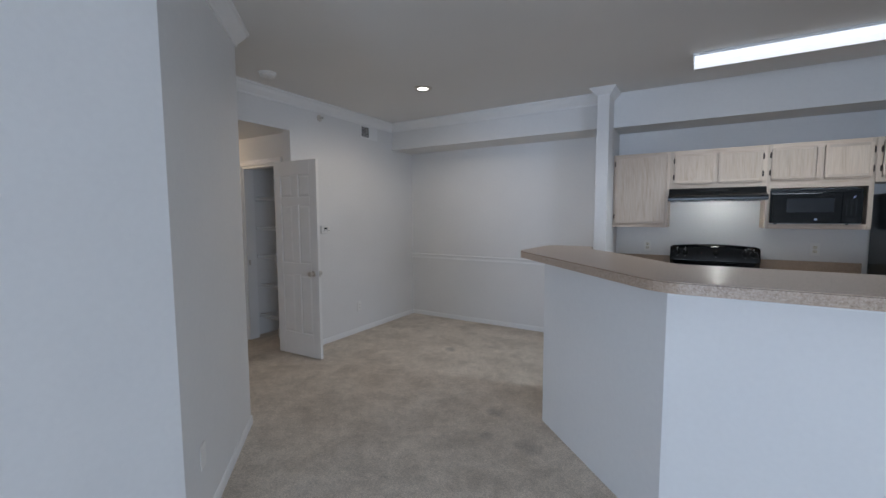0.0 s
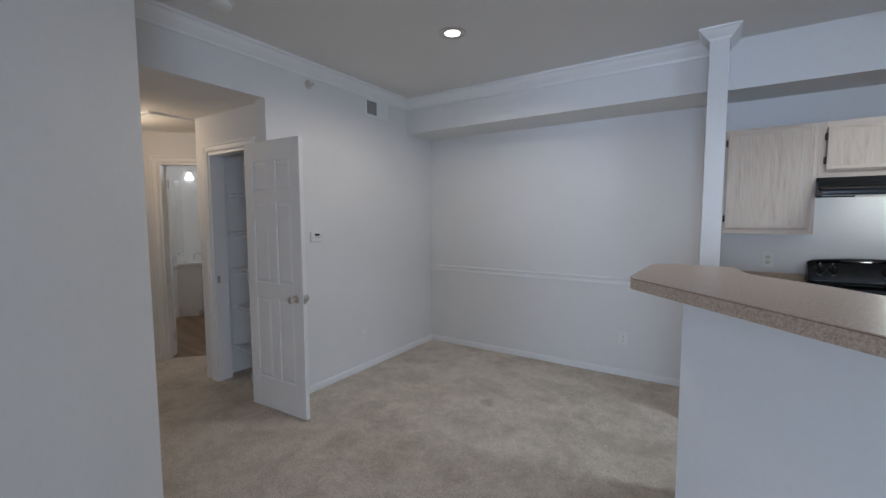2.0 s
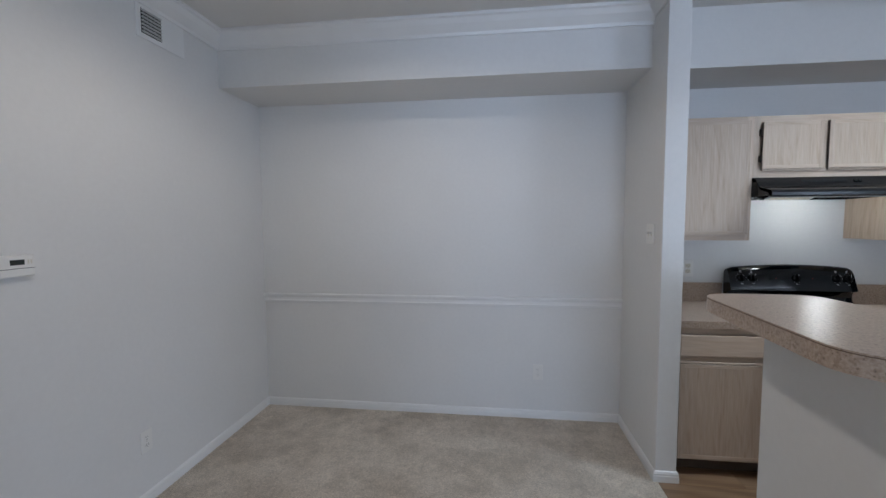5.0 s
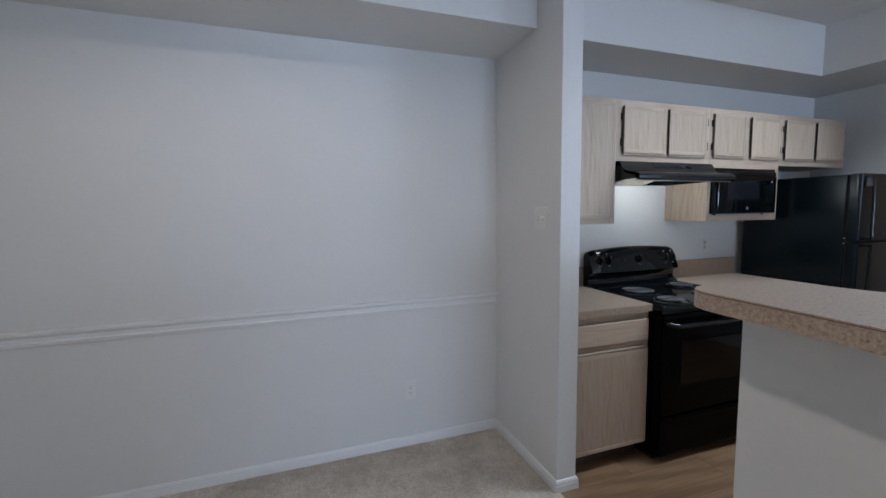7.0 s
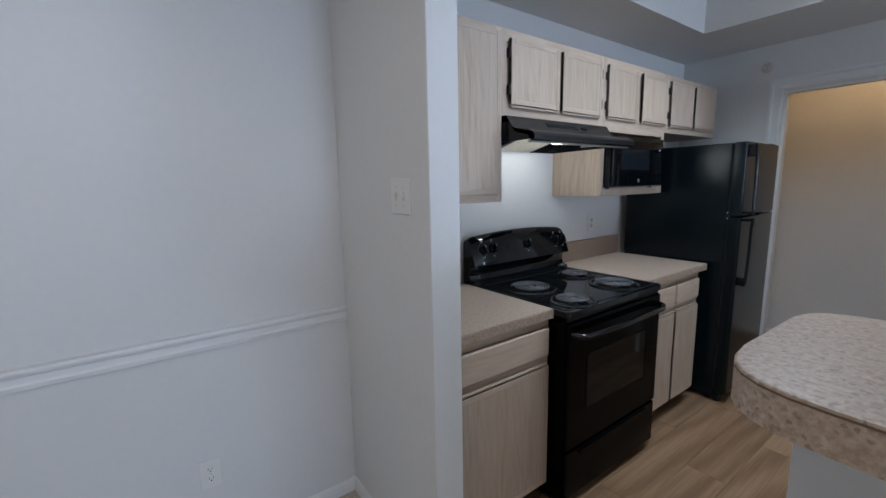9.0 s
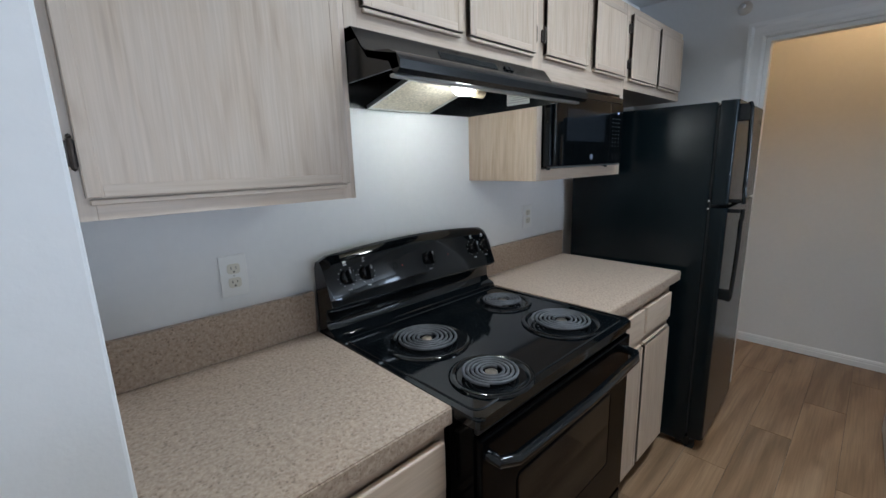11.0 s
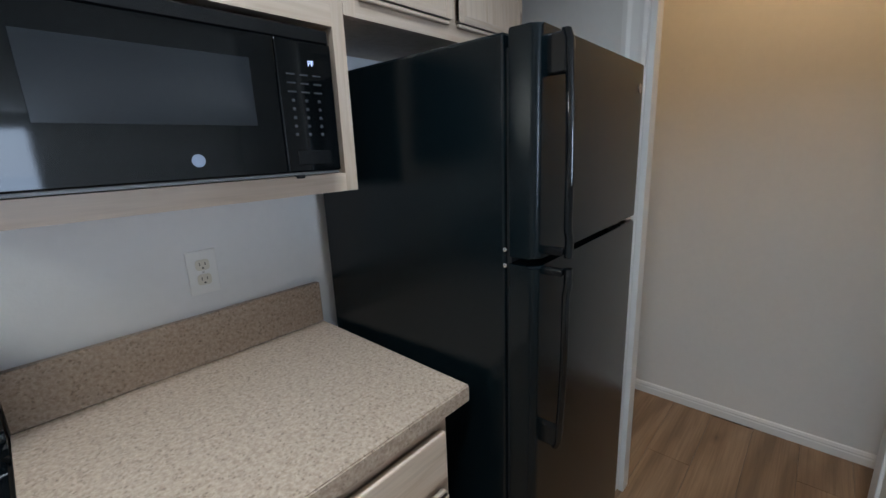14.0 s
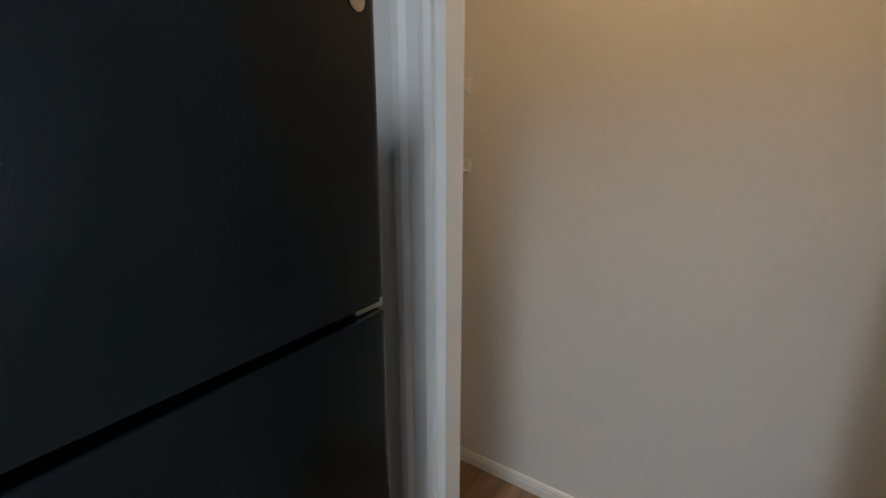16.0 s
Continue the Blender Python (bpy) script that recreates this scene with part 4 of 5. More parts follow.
bm = bmesh.new()
put_tube(bm, [(MX0 + 0.022, MYF - 0.002, MZ0 + 0.01), (MX0 + 0.022, MYF - 0.006, MZ0 + 0.04), (MX0 + 0.022, MYF - 0.006, MZ1 - 0.06), (MX0 + 0.022, MYF - 0.002, MZ1 - 0.035)], 0.006, 10)
part("door_pull", bm, M_BLACK, md, "glossy black edge pull", True)
part("logo_disc", put_lathe(bmesh.new(), [(0.011, 0), (0.011, 0.0012), (0, 0.0015)], pose(1.128, MYF - 0.0002, 1.439, 90, 0, 0), 20), mat("logo_grey", (0.20, 0.23, 0.30), 0.45, 0.3), md, "round grey maker badge", True)
mp = part("control_panel", box(MX1 - 0.124, MYF + 0.0005, MZ0 + 0.004, MX1, MYF + 0.021, MZ1 - 0.028, 0.003, 2), M_MGLASS, micro)
part("top_grille", box(MX0, MYF + 0.004, MZ1 - 0.027, MX1, MYF + 0.021, MZ1, 0.003, 1), M_BLACKP, micro)
part("bottom_strip", box(MX0 + 0.01, MYF + 0.003, MZ0 - 0.002, MX1 - 0.005, MYF + 0.016, MZ0 + 0.0035), mat("grey_strip", (0.12, 0.12, 0.12), 0.5, 0.5), micro, "thin grey bottom strip")
for x in (MX0 + 0.05, MX1 - 0.08):
    part("foot", put_lathe(bmesh.new(), [(0.010, -0.0105), (0.012, -0.004), (0.012, 0.001)], pose(x, MYF + 0.04, MZ0), 14), M_DARK, micro, "", True)
bm = bmesh.new()
curve = bpy.data.curves.new("digits", "FONT")
curve.body, curve.size, curve.align_x, curve.extrude = "PF", 0.015, "CENTER", 0.0003
digits = bpy.data.objects.new("digits", curve)
scene.collection.objects.link(digits)
me = bpy.data.meshes.new_from_object(digits.evaluated_get(bpy.context.evaluated_depsgraph_get()))
bpy.data.objects.remove(digits)
bm.from_mesh(me)
bm.transform(pose(MX1 - 0.050, MYF - 0.0003, 1.616, 90, 0, 0))
part("display_digits", bm, glow("display_glow", (0.55, 0.65, 1.0), 0.7), mp, "glowing pale letters PF")
M_KEY = mat("key_print", (0.022, 0.024, 0.028), 0.5)
for r in range(8):
    for c in range(3):
        x, z = MX1 - 0.096 + 0.029 * c, 1.598 - 0.0165 * r
        if r < 3:
            bm = box(x - 0.010, MYF - 0.0002, z - 0.0015, x + 0.008, MYF + 0.0015, z + 0.0015)
        else:
            bm = box(x - 0.004, MYF - 0.0002, z - 0.003, x + 0.003, MYF + 0.0015, z + 0.003, 0.0008, 1)
        part("key", bm, M_KEY, mp)
part("open_button", box(MX1 - 0.10, MYF - 0.0008, MZ0 + 0.018, MX1 - 0.022, MYF + 0.002, MZ0 + 0.048, 0.002, 1), M_BLACKP, mp)

# ---- refrigerator ----
FX0, FX1, FYD, FYB, FTOP = 1.574, 2.222, 4.703, 4.772, 1.652
M_FRIDGE = mat("textured_black_steel", (0.0025, 0.0058, 0.0077), 0.18, var=0.1, var_scale=3, bump=0.2, bump_scale=330, spec=0.3)
fr = thing("refrigerator", 1.92, 5.1, 0, "glossy black top-freezer refrigerator beside the pantry doorway", "refrigerator")
part("cabinet_shell", box(FX0 + 0.004, FYB + 0.006, 0.035, FX1 - 0.004, 5.42, FTOP - 0.002, 0.006, 2), M_FRIDGE, fr)
part("gasket", box(FX0 + 0.014, FYB - 0.004, 0.08, FX1 - 0.014, FYB + 0.007, FTOP - 0.03), M_DARK, fr)
part("toe_grille", box(FX0 + 0.015, FYB - 0.012, 0.012, FX1 - 0.015, FYB + 0.02, 0.062, 0.003, 1), M_BLACKP, fr)
for x in (FX0 + 0.06, FX1 - 0.06):
    part("foot", put_lathe(bmesh.new(), [(0.02, 0), (0.02, 0.02), (0.012, 0.036)], pose(x, FYB + 0.04, 0), 14), M_DARK, fr)


def fridge_door(name, z0, z1, hz0, hz1, foot_low):
    bm = bmesh.new()
    put_prism(bm, rounded([(FX0, FYD), (FX1, FYD), (FX1, FYB - 0.005), (FX0, FYB - 0.005)], [0.018, 0.018, 0.004, 0.004], 6), z0, z1)
    bmesh.ops.bevel(bm, geom=[e for e in bm.edges if all(abs(v.co.z - z1) < 1e-5 for v in e.verts) or all(abs(v.co.z - z0) < 1e-5 for v in e.verts)], offset=0.005, segments=2, affect="EDGES")
    door = part(name, bm, M_FRIDGE, fr, "", True)
    hx = FX0 + 0.040
    # slim bowed bar standing off the door, a deep block at its free end and a thin web at the split
    bm = bmesh.new()
    rings = []
    n = 22
    for k in range(n + 1):
        t = k / n
        free = t if foot_low else 1 - t
        off = 0.036 + 0.010 * math.sin(3.1416 * min(1.0, free * 0.62 + 0.06)) + (0.004 if free > 0.9 else 0)
        if free < 0.03:
            off -= 0.006
        w, d = 0.0105 - 0.002 * math.sin(3.1416 * t), 0.0085
        rings.append([bm.verts.new((hx + w * math.cos(a), FYD - off + d * math.sin(a), hz0 + (hz1 - hz0) * t)) for a in (6.28318531 * q / 12 for q in range(12))])
    for r, q in zip(rings, rings[1:]):
        for k in range(12):
            l = (k + 1) % 12
            bm.faces.new((r[k], r[l], q[l], q[k]))
    bm.faces.new(rings[0][::-1])
    bm.faces.new(rings[-1])
    part("handle", bm, M_BLACK, door, "glossy black moulded door handle", True)
    z0b, z1b = (hz0 + 0.002, hz0 + 0.052) if foot_low else (hz1 - 0.075, hz1 - 0.004)
    part("handle_mount", box(hx - 0.009, FYD - 0.038, z0b, hx + 0.009, FYD + 0.003, z1b, 0.004, 2), M_BLACKP, door)
    za, zb = (hz1 - 0.018, hz1 - 0.002) if foot_low else (hz0 + 0.002, hz0 + 0.018)
    part("handle_web", box(hx - 0.009, FYD - 0.040, za, hx + 0.009, FYD + 0.003, zb, 0.004, 2), M_BLACKP, door)
    return door


fd = fridge_door("freezer_door", 1.220, FTOP, 1.224, 1.640, False)
rd = fridge_door("fresh_food_door", 0.072, 1.204, 0.785, 1.201, True)
part("badge", put_lathe(bmesh.new(), [(0.013, 0), (0.013, 0.002), (0.010, 0.003), (0, 0.003)], pose(2.183, FYD + 0.0005, 1.588, 90, 0, 0), 20), mat("badge_silver", (0.55, 0.50, 0.45), 0.25, 0.9), fd, "round silver maker badge", True)
for z in (1.234, 1.200):
    part("screw_cap", put_lathe(bmesh.new(), [(0.0045, 0), (0.0045, 0.002), (0, 0.0035)], pose(FX0 + 0.001, FYB + 0.003, z, 0, -90, 0), 12), M_CHROME, fr, "small shiny screw head", True)
part("centre_hinge", box(FX1 - 0.05, FYD + 0.012, 1.205, FX1 + 0.004, FYB + 0.01, 1.2195, 0.002, 1), M_NICKEL, fr, "grey metal centre hinge")
part("top_hinge_cover", box(FX1 - 0.085, FYD + 0.02, FTOP - 0.017, FX1 - 0.01, FYB + 0.08, FTOP + 0.012, 0.004, 2), M_BLACKP, fr)
part("side_foot_cover", box(FX0 + 0.02, FYB - 0.03, 0.0, FX0 + 0.06, FYB + 0.01, 0.05, 0.004, 1), M_DARK, fr)
# the whole refrigerator stands slightly askew
fr.matrix_basis = pose(FX0, FYD, 0) @ pose(0, 0, 0, 0, 0, 2.2) @ pose(-FX0, -FYD, 0) @ fr.matrix_basis

# ---- wall plates ----
M_SLOT = mat("slot_dark", (0.05, 0.045, 0.04), 0.7)
M_SCREW = mat("plate_screw", (0.55, 0.54, 0.50), 0.35, 0.6)
M_BEIGE = mat("ivory_plastic", (0.66, 0.62, 0.52), 0.35)


def outlet(m, label, ivory=True):
    """Duplex outlet; local x along the wall, z up, y into the wall."""
    o = thing("wall_outlet", 0, 0, 0, label, "outlet", "electric outlets", m=m)
    plate = part("cover_plate", box(-0.036, -0.006, -0.058, 0.036, 0, 0.058, 0.0025, 2), M_PLASTIC, o, local=True)
    part("screw", put_lathe(bmesh.new(), [(0.003, 0), (0.0025, 0.001), (0, 0.001)], pose(0, -0.006, 0, 90, 0, 0), 8), M_SCREW, plate, local=True)
    for z in (-0.0195, 0.0195):
        rec = part("receptacle", put_prism(bmesh.new(), rounded([(-0.0165, z - 0.014), (0.0165, z - 0.014), (0.0165, z + 0.014), (-0.0165, z + 0.014)], [0.009] * 4, 4), 0, 0.002), M_BEIGE if ivory else M_PLASTIC, o, local=True)
        rec.data.transform(pose(0, -0.006, 0, 90, 0, 0))
        bm = box(-0.0075, -0.0085, z - 0.001, -0.0055, -0.0078, z + 0.007)
        put_box(bm, 0.0055, -0.0085, z - 0.001, 0.0075, -0.0078, z + 0.006)
        put_lathe(bm, [(0.0026, 0), (0.0026, 0.0006), (0, 0.0006)], pose(0, -0.0079, z - 0.008, 90, 0, 0), 8)
        part("slots", bm, M_SLOT, rec, local=True)
    return o


outlet(pose(-0.183, WALL_Y, 1.143), "white duplex outlet with ivory sockets above the worktop")
outlet(pose(1.208, WALL_Y, 1.156), "white duplex outlet on the wall under the microwave")
outlet(pose(-1.205, WALL_Y, 0.355), "white duplex outlet low on the dining wall", False)
outlet(pose(LEFT_X, 4.295, 0.335, 0, 0, 90), "white duplex outlet low on the side wall", False)
bm = box(-0.036, -0.006, -0.058, 0.036, 0, 0.058, 0.0025, 2)
bp = thing("blank_wall_plate", 0, 0, 0, "plain white cover plate low on the slanted wall", "wall plate", m=pose(-1.70, 1.44, 0.36, 0, 0, 135))
part("cover_plate", bm, M_PLASTIC, bp, local=True)

sw = thing("light_switch", 0, 0, 0, "white double toggle switch plate on the wing wall", "switch", m=pose(STUB_X0, 4.955, 1.402, 0, 0, -90))
part("cover_plate", box(-0.058, -0.006, -0.058, 0.058, 0, 0.058, 0.0025, 2), M_PLASTIC, sw, local=True)
for x in (-0.023, 0.023):
    part("toggle", box(x - 0.005, -0.016, -0.002, x + 0.005, -0.004, 0.012, 0.002, 1), M_PLASTIC, sw, local=True)
    part("toggle_slot", box(x - 0.007, -0.0066, -0.014, x + 0.007, -0.0058, 0.014), M_BEIGE, sw, local=True)
    for z in (-0.030, 0.030):
        part("screw", put_lathe(bmesh.new(), [(0.003, 0), (0.0025, 0.001), (0, 0.001)], pose(x, -0.006, z, 90, 0, 0), 8), M_SCREW, sw, local=True)

th = thing("thermostat", 0, 0, 0, "white wall thermostat with small dark display", "thermostat", m=pose(LEFT_X, 3.752, 1.322, 0, 0, 90))
part("case", box(-0.060, -0.026, -0.042, 0.060, 0, 0.042, 0.006, 3), M_PLASTIC, th, local=True)
part("display", box(-0.026, -0.0275, 0.004, 0.022, -0.0255, 0.024), mat("lcd_dark", (0.03, 0.035, 0.03), 0.2), th, "small dark display", local=True)
for x in (0.036, 0.046):
    part("button", box(x - 0.003, -0.0275, 0.006, x + 0.003, -0.0255, 0.022, 0.001, 1), M_BEIGE, th, local=True)
part("lid_line", box(-0.058, -0.0265, -0.011, 0.058, -0.0255, -0.009), M_SLOT, th, local=True)

# ---- supply grille high on the side wall ----
M_LOUVRE = mat("louvre_grey", (0.5, 0.5, 0.49), 0.5)
vent = thing("air_vent", 0, 0, 0, "white supply register with dark louvres near the ceiling", "vent", m=pose(LEFT_X, 4.535, 2.528, 0, 0, 90))
part("frame", box(-0.165, -0.007, -0.088, 0.165, 0, 0.088, 0.003, 2), M_TRIM, vent, local=True)
part("opening", box(-0.135, -0.0078, -0.062, -0.005, -0.006, 0.062), M_DARK, vent, "dark duct opening", local=True)
for k in range(7):
    bm = box(-0.134, -0.002, -0.0075, -0.006, 0.0, 0.0075)
    bm.transform(pose(0, -0.0085, -0.054 + 0.018 * k, 50, 0, 0))
    part("louvre", bm, M_LOUVRE, vent, local=True)
for k in range(5):
    part("fin", box(-0.118 + 0.024 * k, -0.0088, -0.061, -0.1165 + 0.024 * k, -0.0078, 0.061), M_LOUVRE, vent, local=True)

# ---- ceiling fixtures ----
sm = thing("smoke_detector", -2.96, 2.80, CEIL, "round white smoke detector on the ceiling", "smoke detector")
part("base", put_lathe(bmesh.new(), [(0.072, 0), (0.072, -0.012), (0.066, -0.014)], pose(-2.96, 2.80, CEIL), 32), M_PLASTIC, sm, "", True)
part("cover", put_lathe(bmesh.new(), [(0.062, -0.012), (0.062, -0.030), (0.050, -0.040), (0.020, -0.043), (0, -0.043)], pose(-2.96, 2.80, CEIL), 32), M_PLASTIC, sm, "", True)

can = thing("recessed_downlight", -2.07, 3.88, CEIL, "round recessed ceiling downlight glowing warm white", "ceiling light")
part("trim_ring", put_lathe(bmesh.new(), [(0.076, -0.004), (0.078, -0.008), (0.088, -0.006), (0.092, -0.0005), (0.076, -0.0005)], pose(-2.07, 3.88, CEIL), 40), M_NICKEL, can, "", True)
part("lamp_lens", put_lathe(bmesh.new(), [(0.075, -0.003), (0.04, -0.0045), (0, -0.005)], pose(-2.07, 3.88, CEIL), 32), glow("downlight_glow", (1.0, 0.90, 0.76), 5.0), can, "glowing lamp lens", True)

fl = thing("fluorescent_light", 0.8, 4.33, CEIL, "long white wraparound fluorescent ceiling light, lit", "ceiling light")
part("housing", box(0.185, 4.245, CEIL - 0.022, 1.415, 4.455, CEIL, 0.003, 1), M_TRIM, fl)
bm = bmesh.new()
LP = [(4.250, -0.020), (4.252, -0.050), (4.268, -0.066), (4.30, -0.071), (4.40, -0.071), (4.432, -0.066), (4.448, -0.050), (4.450, -0.020)]
r0, r1 = ([bm.verts.new((x, y, CEIL + z)) for y, z in LP] for x in (0.195, 1.405))
for k in range(len(LP) - 1):
    bm.faces.new((r0[k], r0[k + 1], r1[k + 1], r1[k]))
bm.faces.new(r0)
bm.faces.new(r1[::-1])
part("diffuser", bm, glow("tube_glow", (0.93, 0.97, 1.0), 1.1), fl, "glowing white ribbed diffuser")
for x in (0.186, 1.404):
    part("end_cap", box(x, 4.246, CEIL - 0.073, x + 0.010, 4.454, CEIL - 0.0225, 0.003, 1), M_TRIM, fl)

gl = thing("hall_globe_light", -4.72, 2.93, LOW - 0.012, "frosted glass globe ceiling light, lit, in the hall", "ceiling light")
HC = LOW - 0.012
part("canopy", put_lathe(bmesh.new(), [(0.075, 0), (0.075, -0.012), (0.060, -0.026), (0.052, -0.040)], pose(-4.72, 2.93, HC), 32), M_TRIM, gl, "", True)
part("globe", put_lathe(bmesh.new(), [(0.050, -0.038), (0.075, -0.052), (0.098, -0.080), (0.102, -0.105), (0.090, -0.135), (0.060, -0.158), (0.025, -0.168), (0, -0.170)], pose(-4.72, 2.93, HC), 32), glow("globe_glow", (1.0, 0.88, 0.68), 3.2), gl, "glowing frosted glass globe", True)
bpy.data.objects["hall_bulb"].location = (-4.72, 2.93, HC - 0.24)

hatch = thing("attic_hatch", -4.75, 3.35, HC, "white attic access panel with trim in the hall ceiling", "hatch")
hx0, hx1, hy0, hy1 = -5.22, -4.50, 3.05, 3.62
part("panel", box(hx0, hy0, HC - 0.012, hx1, hy1, HC - 0.0005), M_CEIL, hatch)
bm = bmesh.new()
put_sweep(bm, [(-0.028, -0.018), (0.020, -0.018), (0.028, -0.004), (0.028, 0), (-0.028, 0)], [(hx0, hy0, HC), (hx1, hy0, HC), (hx1, hy1, HC), (hx0, hy1, HC)], True)
part("trim", bm, M_TRIM, hatch)


def sprinkler(m, label):
    s = thing("fire_sprinkler", 0, 0, 0, label, "sprinkler", "sidewall sprinklers", m=m)
    part("escutcheon", put_lathe(bmesh.new(), [(0.036, 0), (0.035, 0.003), (0.024, 0.008), (0.015, 0.009)], None, 24), M_NICKEL, s, "", True, True)
    part("nozzle", put_lathe(bmesh.new(), [(0.009, 0.006), (0.009, 0.026), (0.005, 0.030), (0.005, 0.042), (0.003, 0.046)], None, 14), M_CHROME, s, "", True, True)
    part("deflector", put_lathe(bmesh.new(), [(0.014, 0.045), (0.014, 0.047), (0, 0.048)], None, 14), M_CHROME, s, "", True, True)


sprinkler(pose(LEFT_X, 3.726, 2.556, 0, 90, 0), "small sidewall sprinkler head with satin metal escutcheon")
sprinkler(pose(RIGHT_X, 4.903, 2.219, 0, -90, 0), "small sidewall sprinkler head over the pantry doorway")
sprinkler(Matrix.Translation(slant(0.10, 0, 2.20)) @ pose(0, 0, 0, 90, 0, 45), "small sidewall sprinkler head on the hall wall")


# ---- wire shelves ----
def wire_shelf(m, w, d, label, group):
    """White ventilated shelf: x along, y towards the front lip, z up; lip hanging down."""
    s = thing("wire_shelf", 0, 0, 0, label, "shelf", group, m=m)
    bm = bmesh.new()
    for y, z in ((0.006, 0), (d * 0.5, -0.003), (d, 0), (d + 0.001, -0.034)):
        put_tube(bm, [(0, y, z), (w, y, z)], 0.0042, 6)
    part("long_rod", bm, M_TRIM, s, "", True, True)
    bm = bmesh.new()
    n = int(w / 0.0254)
    for k in range(n + 1):
        x = 0.004 + (w - 0.008) * k / n
        put_tube(bm, [(x, 0.004, 0.003), (x, d, 0.003), (x, d + 0.003, -0.034)], 0.0022, 5)
    part("cross_wires", bm, M_TRIM, s, "", False, True)
    for x in (0.0, w):
        bm = box(x - 0.006, d - 0.028, -0.044, x + 0.006, d + 0.014, 0.012, 0.002, 1)
        part("end_bracket", bm, M_TRIM, s, "white plastic end bracket", False, True)
    return s


for z in (0.26, 0.64, 1.0, 1.345, 1.70):
    wire_shelf(pose(LEFT_X - T - 0.004, CL_Y + 0.745, z, 0, 0, 180), 0.86, 0.53, "white wire shelf in the linen closet", "linen closet shelves")
for z in (1.385, 1.685):
    wire_shelf(pose(PANTRY_X - 0.004, WALL_Y - 0.002, z, 0, 0, 180), 0.70, 0.26, "white wire shelf in the pantry", "pantry shelves")

# ---- bathroom seen through the hall doorway ----


def in_bath(s0, s1, d0, d1, z0, z1):
    return slant_box(s0, s1, d0, d1, z0, z1)


solid("wall_bath", merge(in_bath(-0.42, -0.30, 0.13, 2.9, 0, LOW), in_bath(-0.30, 2.0, 2.78, 2.9, 0, LOW)), M_WALL, "off-white bathroom walls", "wall")
bm = in_bath(0.365, 1.075, 0.05, 0.121, -0.02, 0.008)
solid("floor_bath", merge(in_bath(-0.30, 1.9, 0.121, 2.78, -0.02, 0.008), bm), M_PLANK, "oak-look vinyl floor in the bathroom", "floor")
M_VANITY = mat("vanity_white", (0.68, 0.63, 0.57), 0.45, var=0.03, var_scale=8)
van = thing("bathroom_vanity", *slant(-0.05, 1.7, 0), "pale painted bathroom vanity with white top", "vanity")
part("body", in_bath(-0.299, 0.02, 2.02, 2.775, 0.09, 0.78), M_VANITY, van)
part("toe_kick", in_bath(-0.299, -0.03, 2.03, 2.775, 0.0, 0.09), M_VANITY, van)
for d0, d1 in ((2.10, 2.42), (2.44, 2.76)):
    vd = part("door", in_bath(0.02, 0.038, d0, d1, 0.13, 0.56), M_CAB, van, "pale oak door")
    part("drawer_front", in_bath(0.02, 0.038, d0, d1, 0.60, 0.74), M_CAB, van, "pale oak drawer front")
    part("knob", put_lathe(bmesh.new(), [(0.006, 0), (0.006, 0.012), (0.013, 0.02), (0, 0.024)], Matrix.Translation(slant(0.038, d0 + 0.04, 0.50)) @ pose(0, 0, 0, 0, 90, 45), 12), M_BRONZE, vd, "", True)
part("top", merge(in_bath(-0.299, 0.055, 2.00, 2.778, 0.78, 0.815), in_bath(-0.299, -0.28, 2.00, 2.778, 0.815, 0.91)), mat("cultured_marble", (0.80, 0.80, 0.78), 0.15), van, "white moulded vanity top")
part("faucet", put_tube(bmesh.new(), [slant(-0.2, 2.42, 0.815), slant(-0.2, 2.42, 0.90), slant(-0.16, 2.42, 0.93), slant(-0.09, 2.42, 0.90)], 0.011, 10), M_CHROME, van, "chrome faucet", True)
mir = thing("bathroom_mirror", *slant(-0.295, 1.7, 1.4), "frameless bathroom wall mirror above the vanity", "mirror")
part("glass", in_bath(-0.2995, -0.294, 2.09, 2.75, 0.93, 2.03), mat("mirror_silver", (0.86, 0.88, 0.87), 0.02, 1.0), mir)
lt = thing("vanity_light", *slant(-0.28, 1.7, 2.0), "chrome vanity light bar with glowing glass shades", "wall light")
part("bar", in_bath(-0.299, -0.275, 2.33, 2.75, 2.13, 2.22), M_CHROME, lt)
for d in (2.40, 2.54, 2.68):
    part("shade", put_lathe(bmesh.new(), [(0.022, 0.05), (0.035, 0.02), (0.055, -0.03), (0.06, -0.06), (0, -0.055)], Matrix.Translation(slant(-0.20, d, 2.13)), 18), glow("shade_glow", (1.0, 0.97, 0.90), 3.0), lt, "glowing frosted glass shade", True)
    part("arm", put_tube(bmesh.new(), [slant(-0.28, d, 2.18), slant(-0.22, d, 2.20), slant(-0.20, d, 2.18)], 0.008, 8), M_CHROME, lt, "", True)
# the added fill hangs free in mid-room, away from the vanity light's shades
bpy.data.objects["bath_light"].location = slant(0.6, 1.4, 2.1)
M_TILE = mat("white_wall_tile", (0.76, 0.77, 0.75), 0.12)
M_TILED = mat("black_wall_tile", (0.012, 0.012, 0.014), 0.08)
tw = tagged(finish("wall_shower", in_bath(1.80, 1.90, 0.13, 2.78, 0, LOW), mat("tile_grout", (0.55, 0.54, 0.52), 0.8)), "white tiled shower wall with a black tile band", "wall", kind="structure")
for row in range(20):
    z = 0.02 + 0.115 * row
    for k in range(22):
        d = 0.145 + 0.118 * k
        part("tile", in_bath(1.793, 1.80, d, d + 0.114, z, z + 0.111), M_TILED if row == 14 else M_TILE, tw)
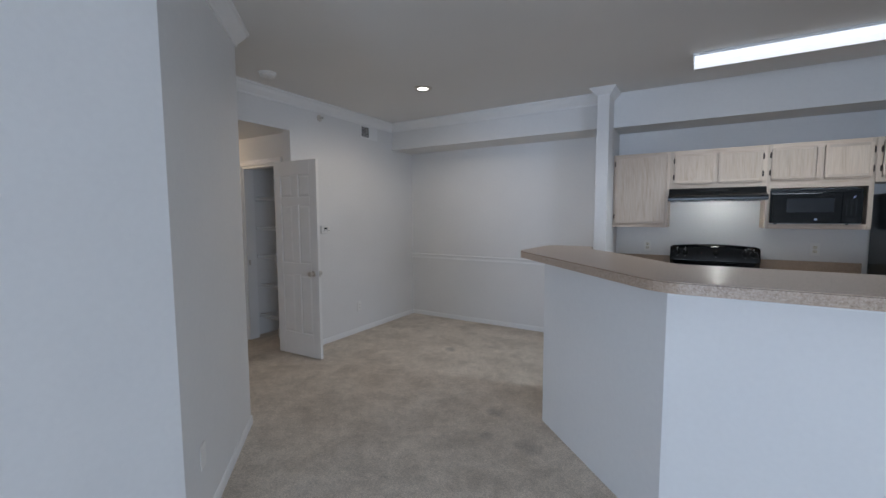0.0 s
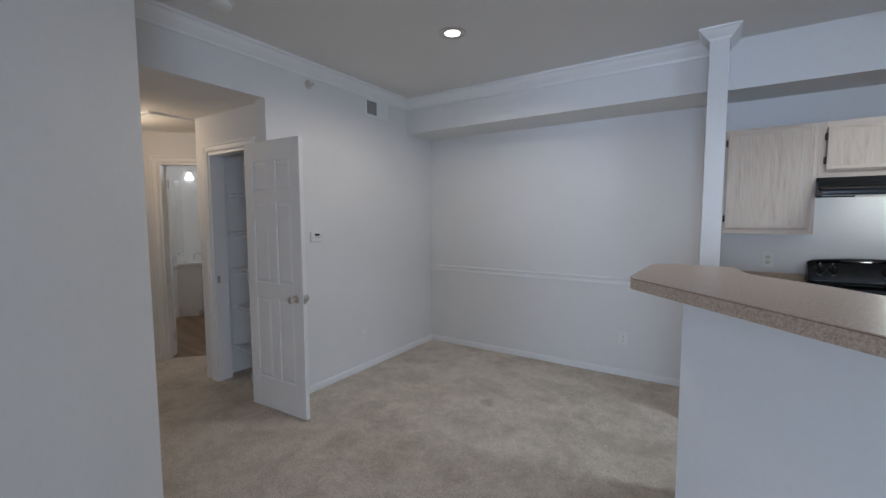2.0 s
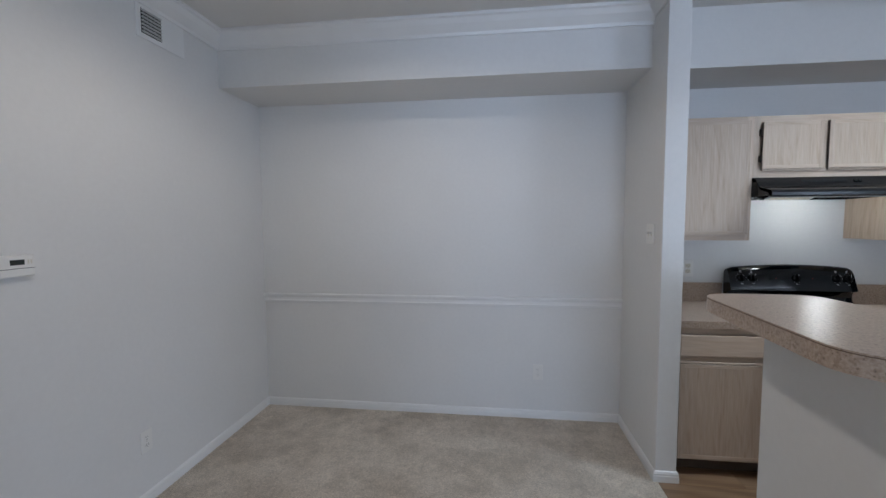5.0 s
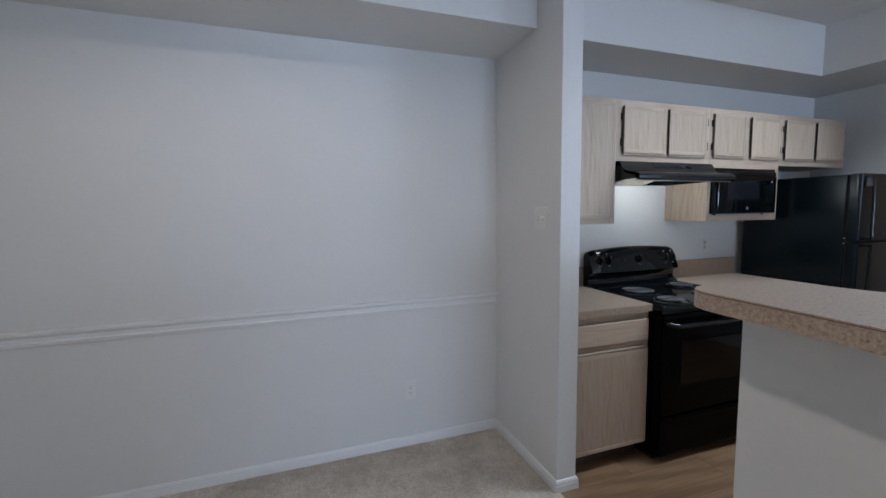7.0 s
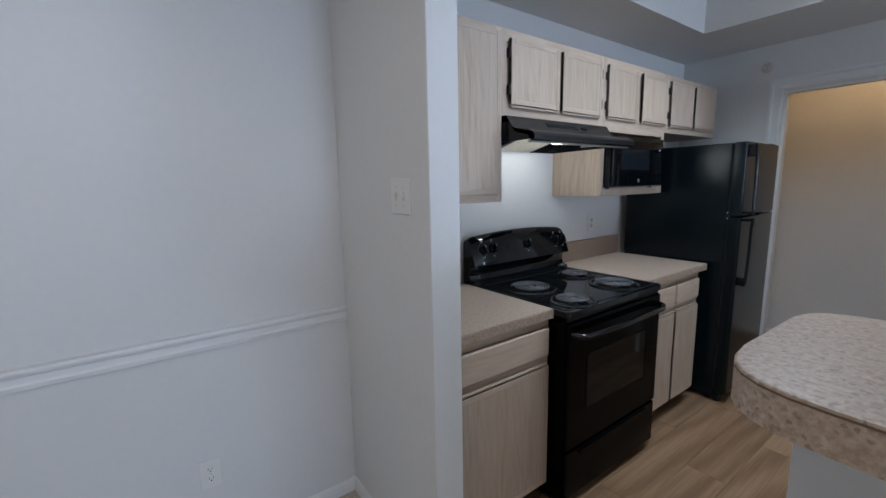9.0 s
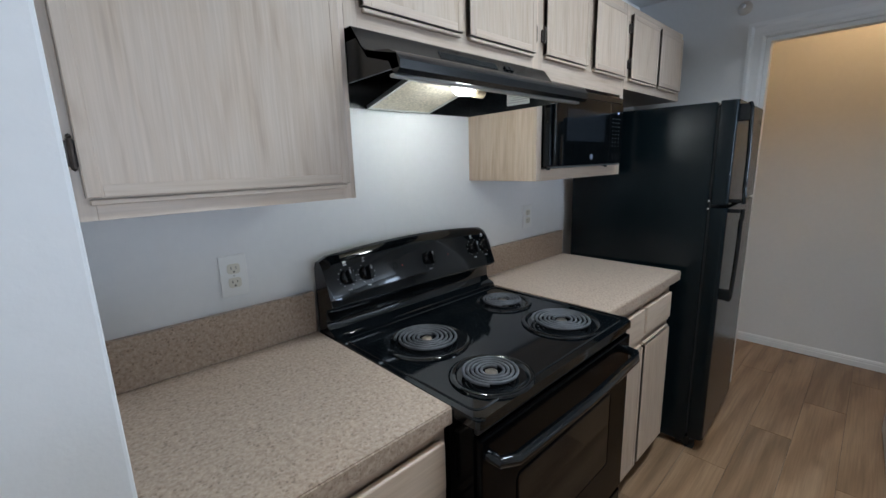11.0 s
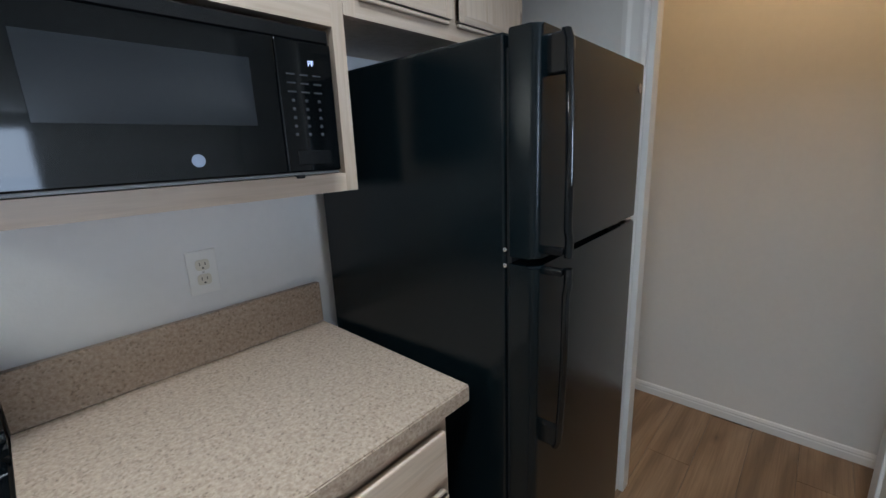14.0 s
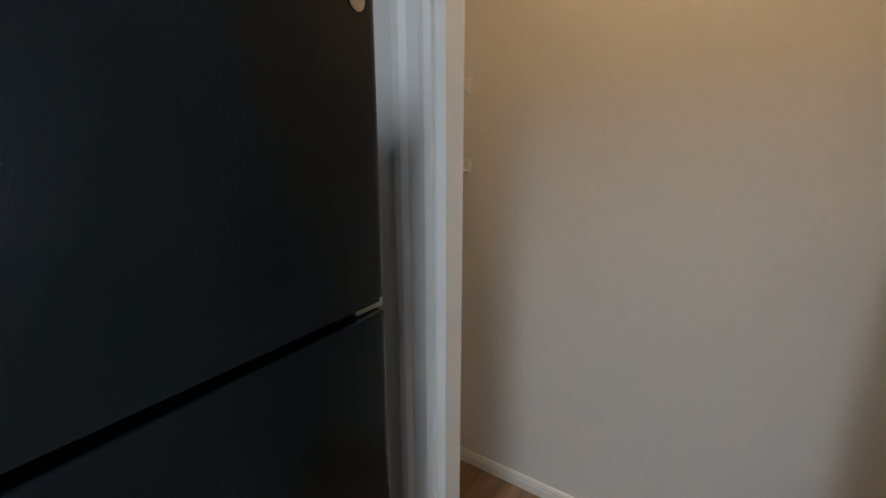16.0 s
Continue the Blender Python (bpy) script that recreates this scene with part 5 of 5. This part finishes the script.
sh = thing("shower_head", *slant(1.78, 1.3, 1.9), "chrome shower head on the tiled wall", "shower head")
part("arm", put_tube(bmesh.new(), [slant(1.80, 1.2, 1.86), slant(1.72, 1.2, 1.92), slant(1.62, 1.2, 1.88)], 0.010, 8), M_CHROME, sh, "", True)
part("head", put_lathe(bmesh.new(), [(0.012, 0.03), (0.035, 0.0), (0.035, -0.006), (0, -0.006)], Matrix.Translation(slant(1.60, 1.2, 1.85)), 16), M_CHROME, sh, "", True)

# ---- living room window behind the walk ----
win = tagged(thing("window_1", 0.2, SOUTH, 0.2, "wide white framed living room window", "window"), kind="structure")
bm = bmesh.new()
for x0, x1, z0, z1 in ((WX0, WX1, WZ0, WZ0 + 0.06), (WX0, WX1, WZ1 - 0.06, WZ1), (WX0, WX0 + 0.06, WZ0 + 0.06, WZ1 - 0.06), (WX1 - 0.06, WX1, WZ0 + 0.06, WZ1 - 0.06)):
    put_box(bm, x0, SOUTH - 0.09, z0, x1, SOUTH - 0.03, z1)
part("window_frame", bm, M_TRIM, win)
for k in (1, 2, 3):
    x = WX0 + (WX1 - WX0) * k / 4
    part("mullion", box(x - 0.03, SOUTH - 0.085, WZ0 + 0.06, x + 0.03, SOUTH - 0.035, WZ1 - 0.06), M_TRIM, win)

win = tagged(thing("window_2", EAST, -3.2, EZ0, "wide white framed patio window", "window"), kind="structure")
bm = bmesh.new()
for y0, y1, z0, z1 in ((EY0, EY1, EZ0, EZ0 + 0.06), (EY0, EY1, EZ1 - 0.06, EZ1), (EY0, EY0 + 0.06, EZ0 + 0.06, EZ1 - 0.06), (EY1 - 0.06, EY1, EZ0 + 0.06, EZ1 - 0.06)):
    put_box(bm, EAST + 0.03, y0, z0, EAST + 0.09, y1, z1)
part("window_frame", bm, M_TRIM, win)
part("mullion", box(EAST + 0.035, -3.23, EZ0 + 0.06, EAST + 0.085, -3.17, EZ1 - 0.06), M_TRIM, win)

# ---- kitchen and pantry planks ----
subfloor = tagged(finish("floor_kitchen", box(-0.603, 2.55, -0.02, PANTRY_X, WALL_Y, -0.006), M_SUB), "light brown oak-look plank floor", "floor", kind="structure")
PW, PL = 0.181, 1.22
cache = {}
row, y = 0, 2.60
while y < WALL_Y - 0.02:
    x = -0.602 - (row * 0.47) % PL
    while x < PANTRY_X - 0.02:
        x0, x1 = max(x, -0.602, 2.73 - y if y < 3.35 else -9), min(x + PL, PANTRY_X - 0.004)
        y1 = min(y + PW, WALL_Y - 0.004)
        if x1 - x0 > 0.05:
            key = (round(x1 - x0, 3), round(y1 - y, 3))
            if key not in cache:
                bm = bmesh.new()
                w, h, c = key[0], key[1], 0.0012
                lo = [bm.verts.new(p) for p in ((0.0006, 0.0006, -0.006), (w - 0.0006, 0.0006, -0.006), (w - 0.0006, h - 0.0006, -0.006), (0.0006, h - 0.0006, -0.006))]
                mid = [bm.verts.new((v.co.x, v.co.y, -0.001)) for v in lo]
                hi = [bm.verts.new(p) for p in ((c, c, 0), (w - c, c, 0), (w - c, h - c, 0), (c, h - c, 0))]
                for a, b in ((lo, mid), (mid, hi)):
                    for i in range(4):
                        bm.faces.new((a[i], a[(i + 1) % 4], b[(i + 1) % 4], b[i]))
                bm.faces.new(hi)
                me = bpy.data.meshes.new("plank")
                bm.to_mesh(me)
                bm.free()
                me.materials.append(M_PLANK)
                cache[key] = me
            pl = new("plank", cache[key])
            pl.location = (x0, y, 0)
            pl.parent = subfloor
        x += PL
    y += PW
    row += 1
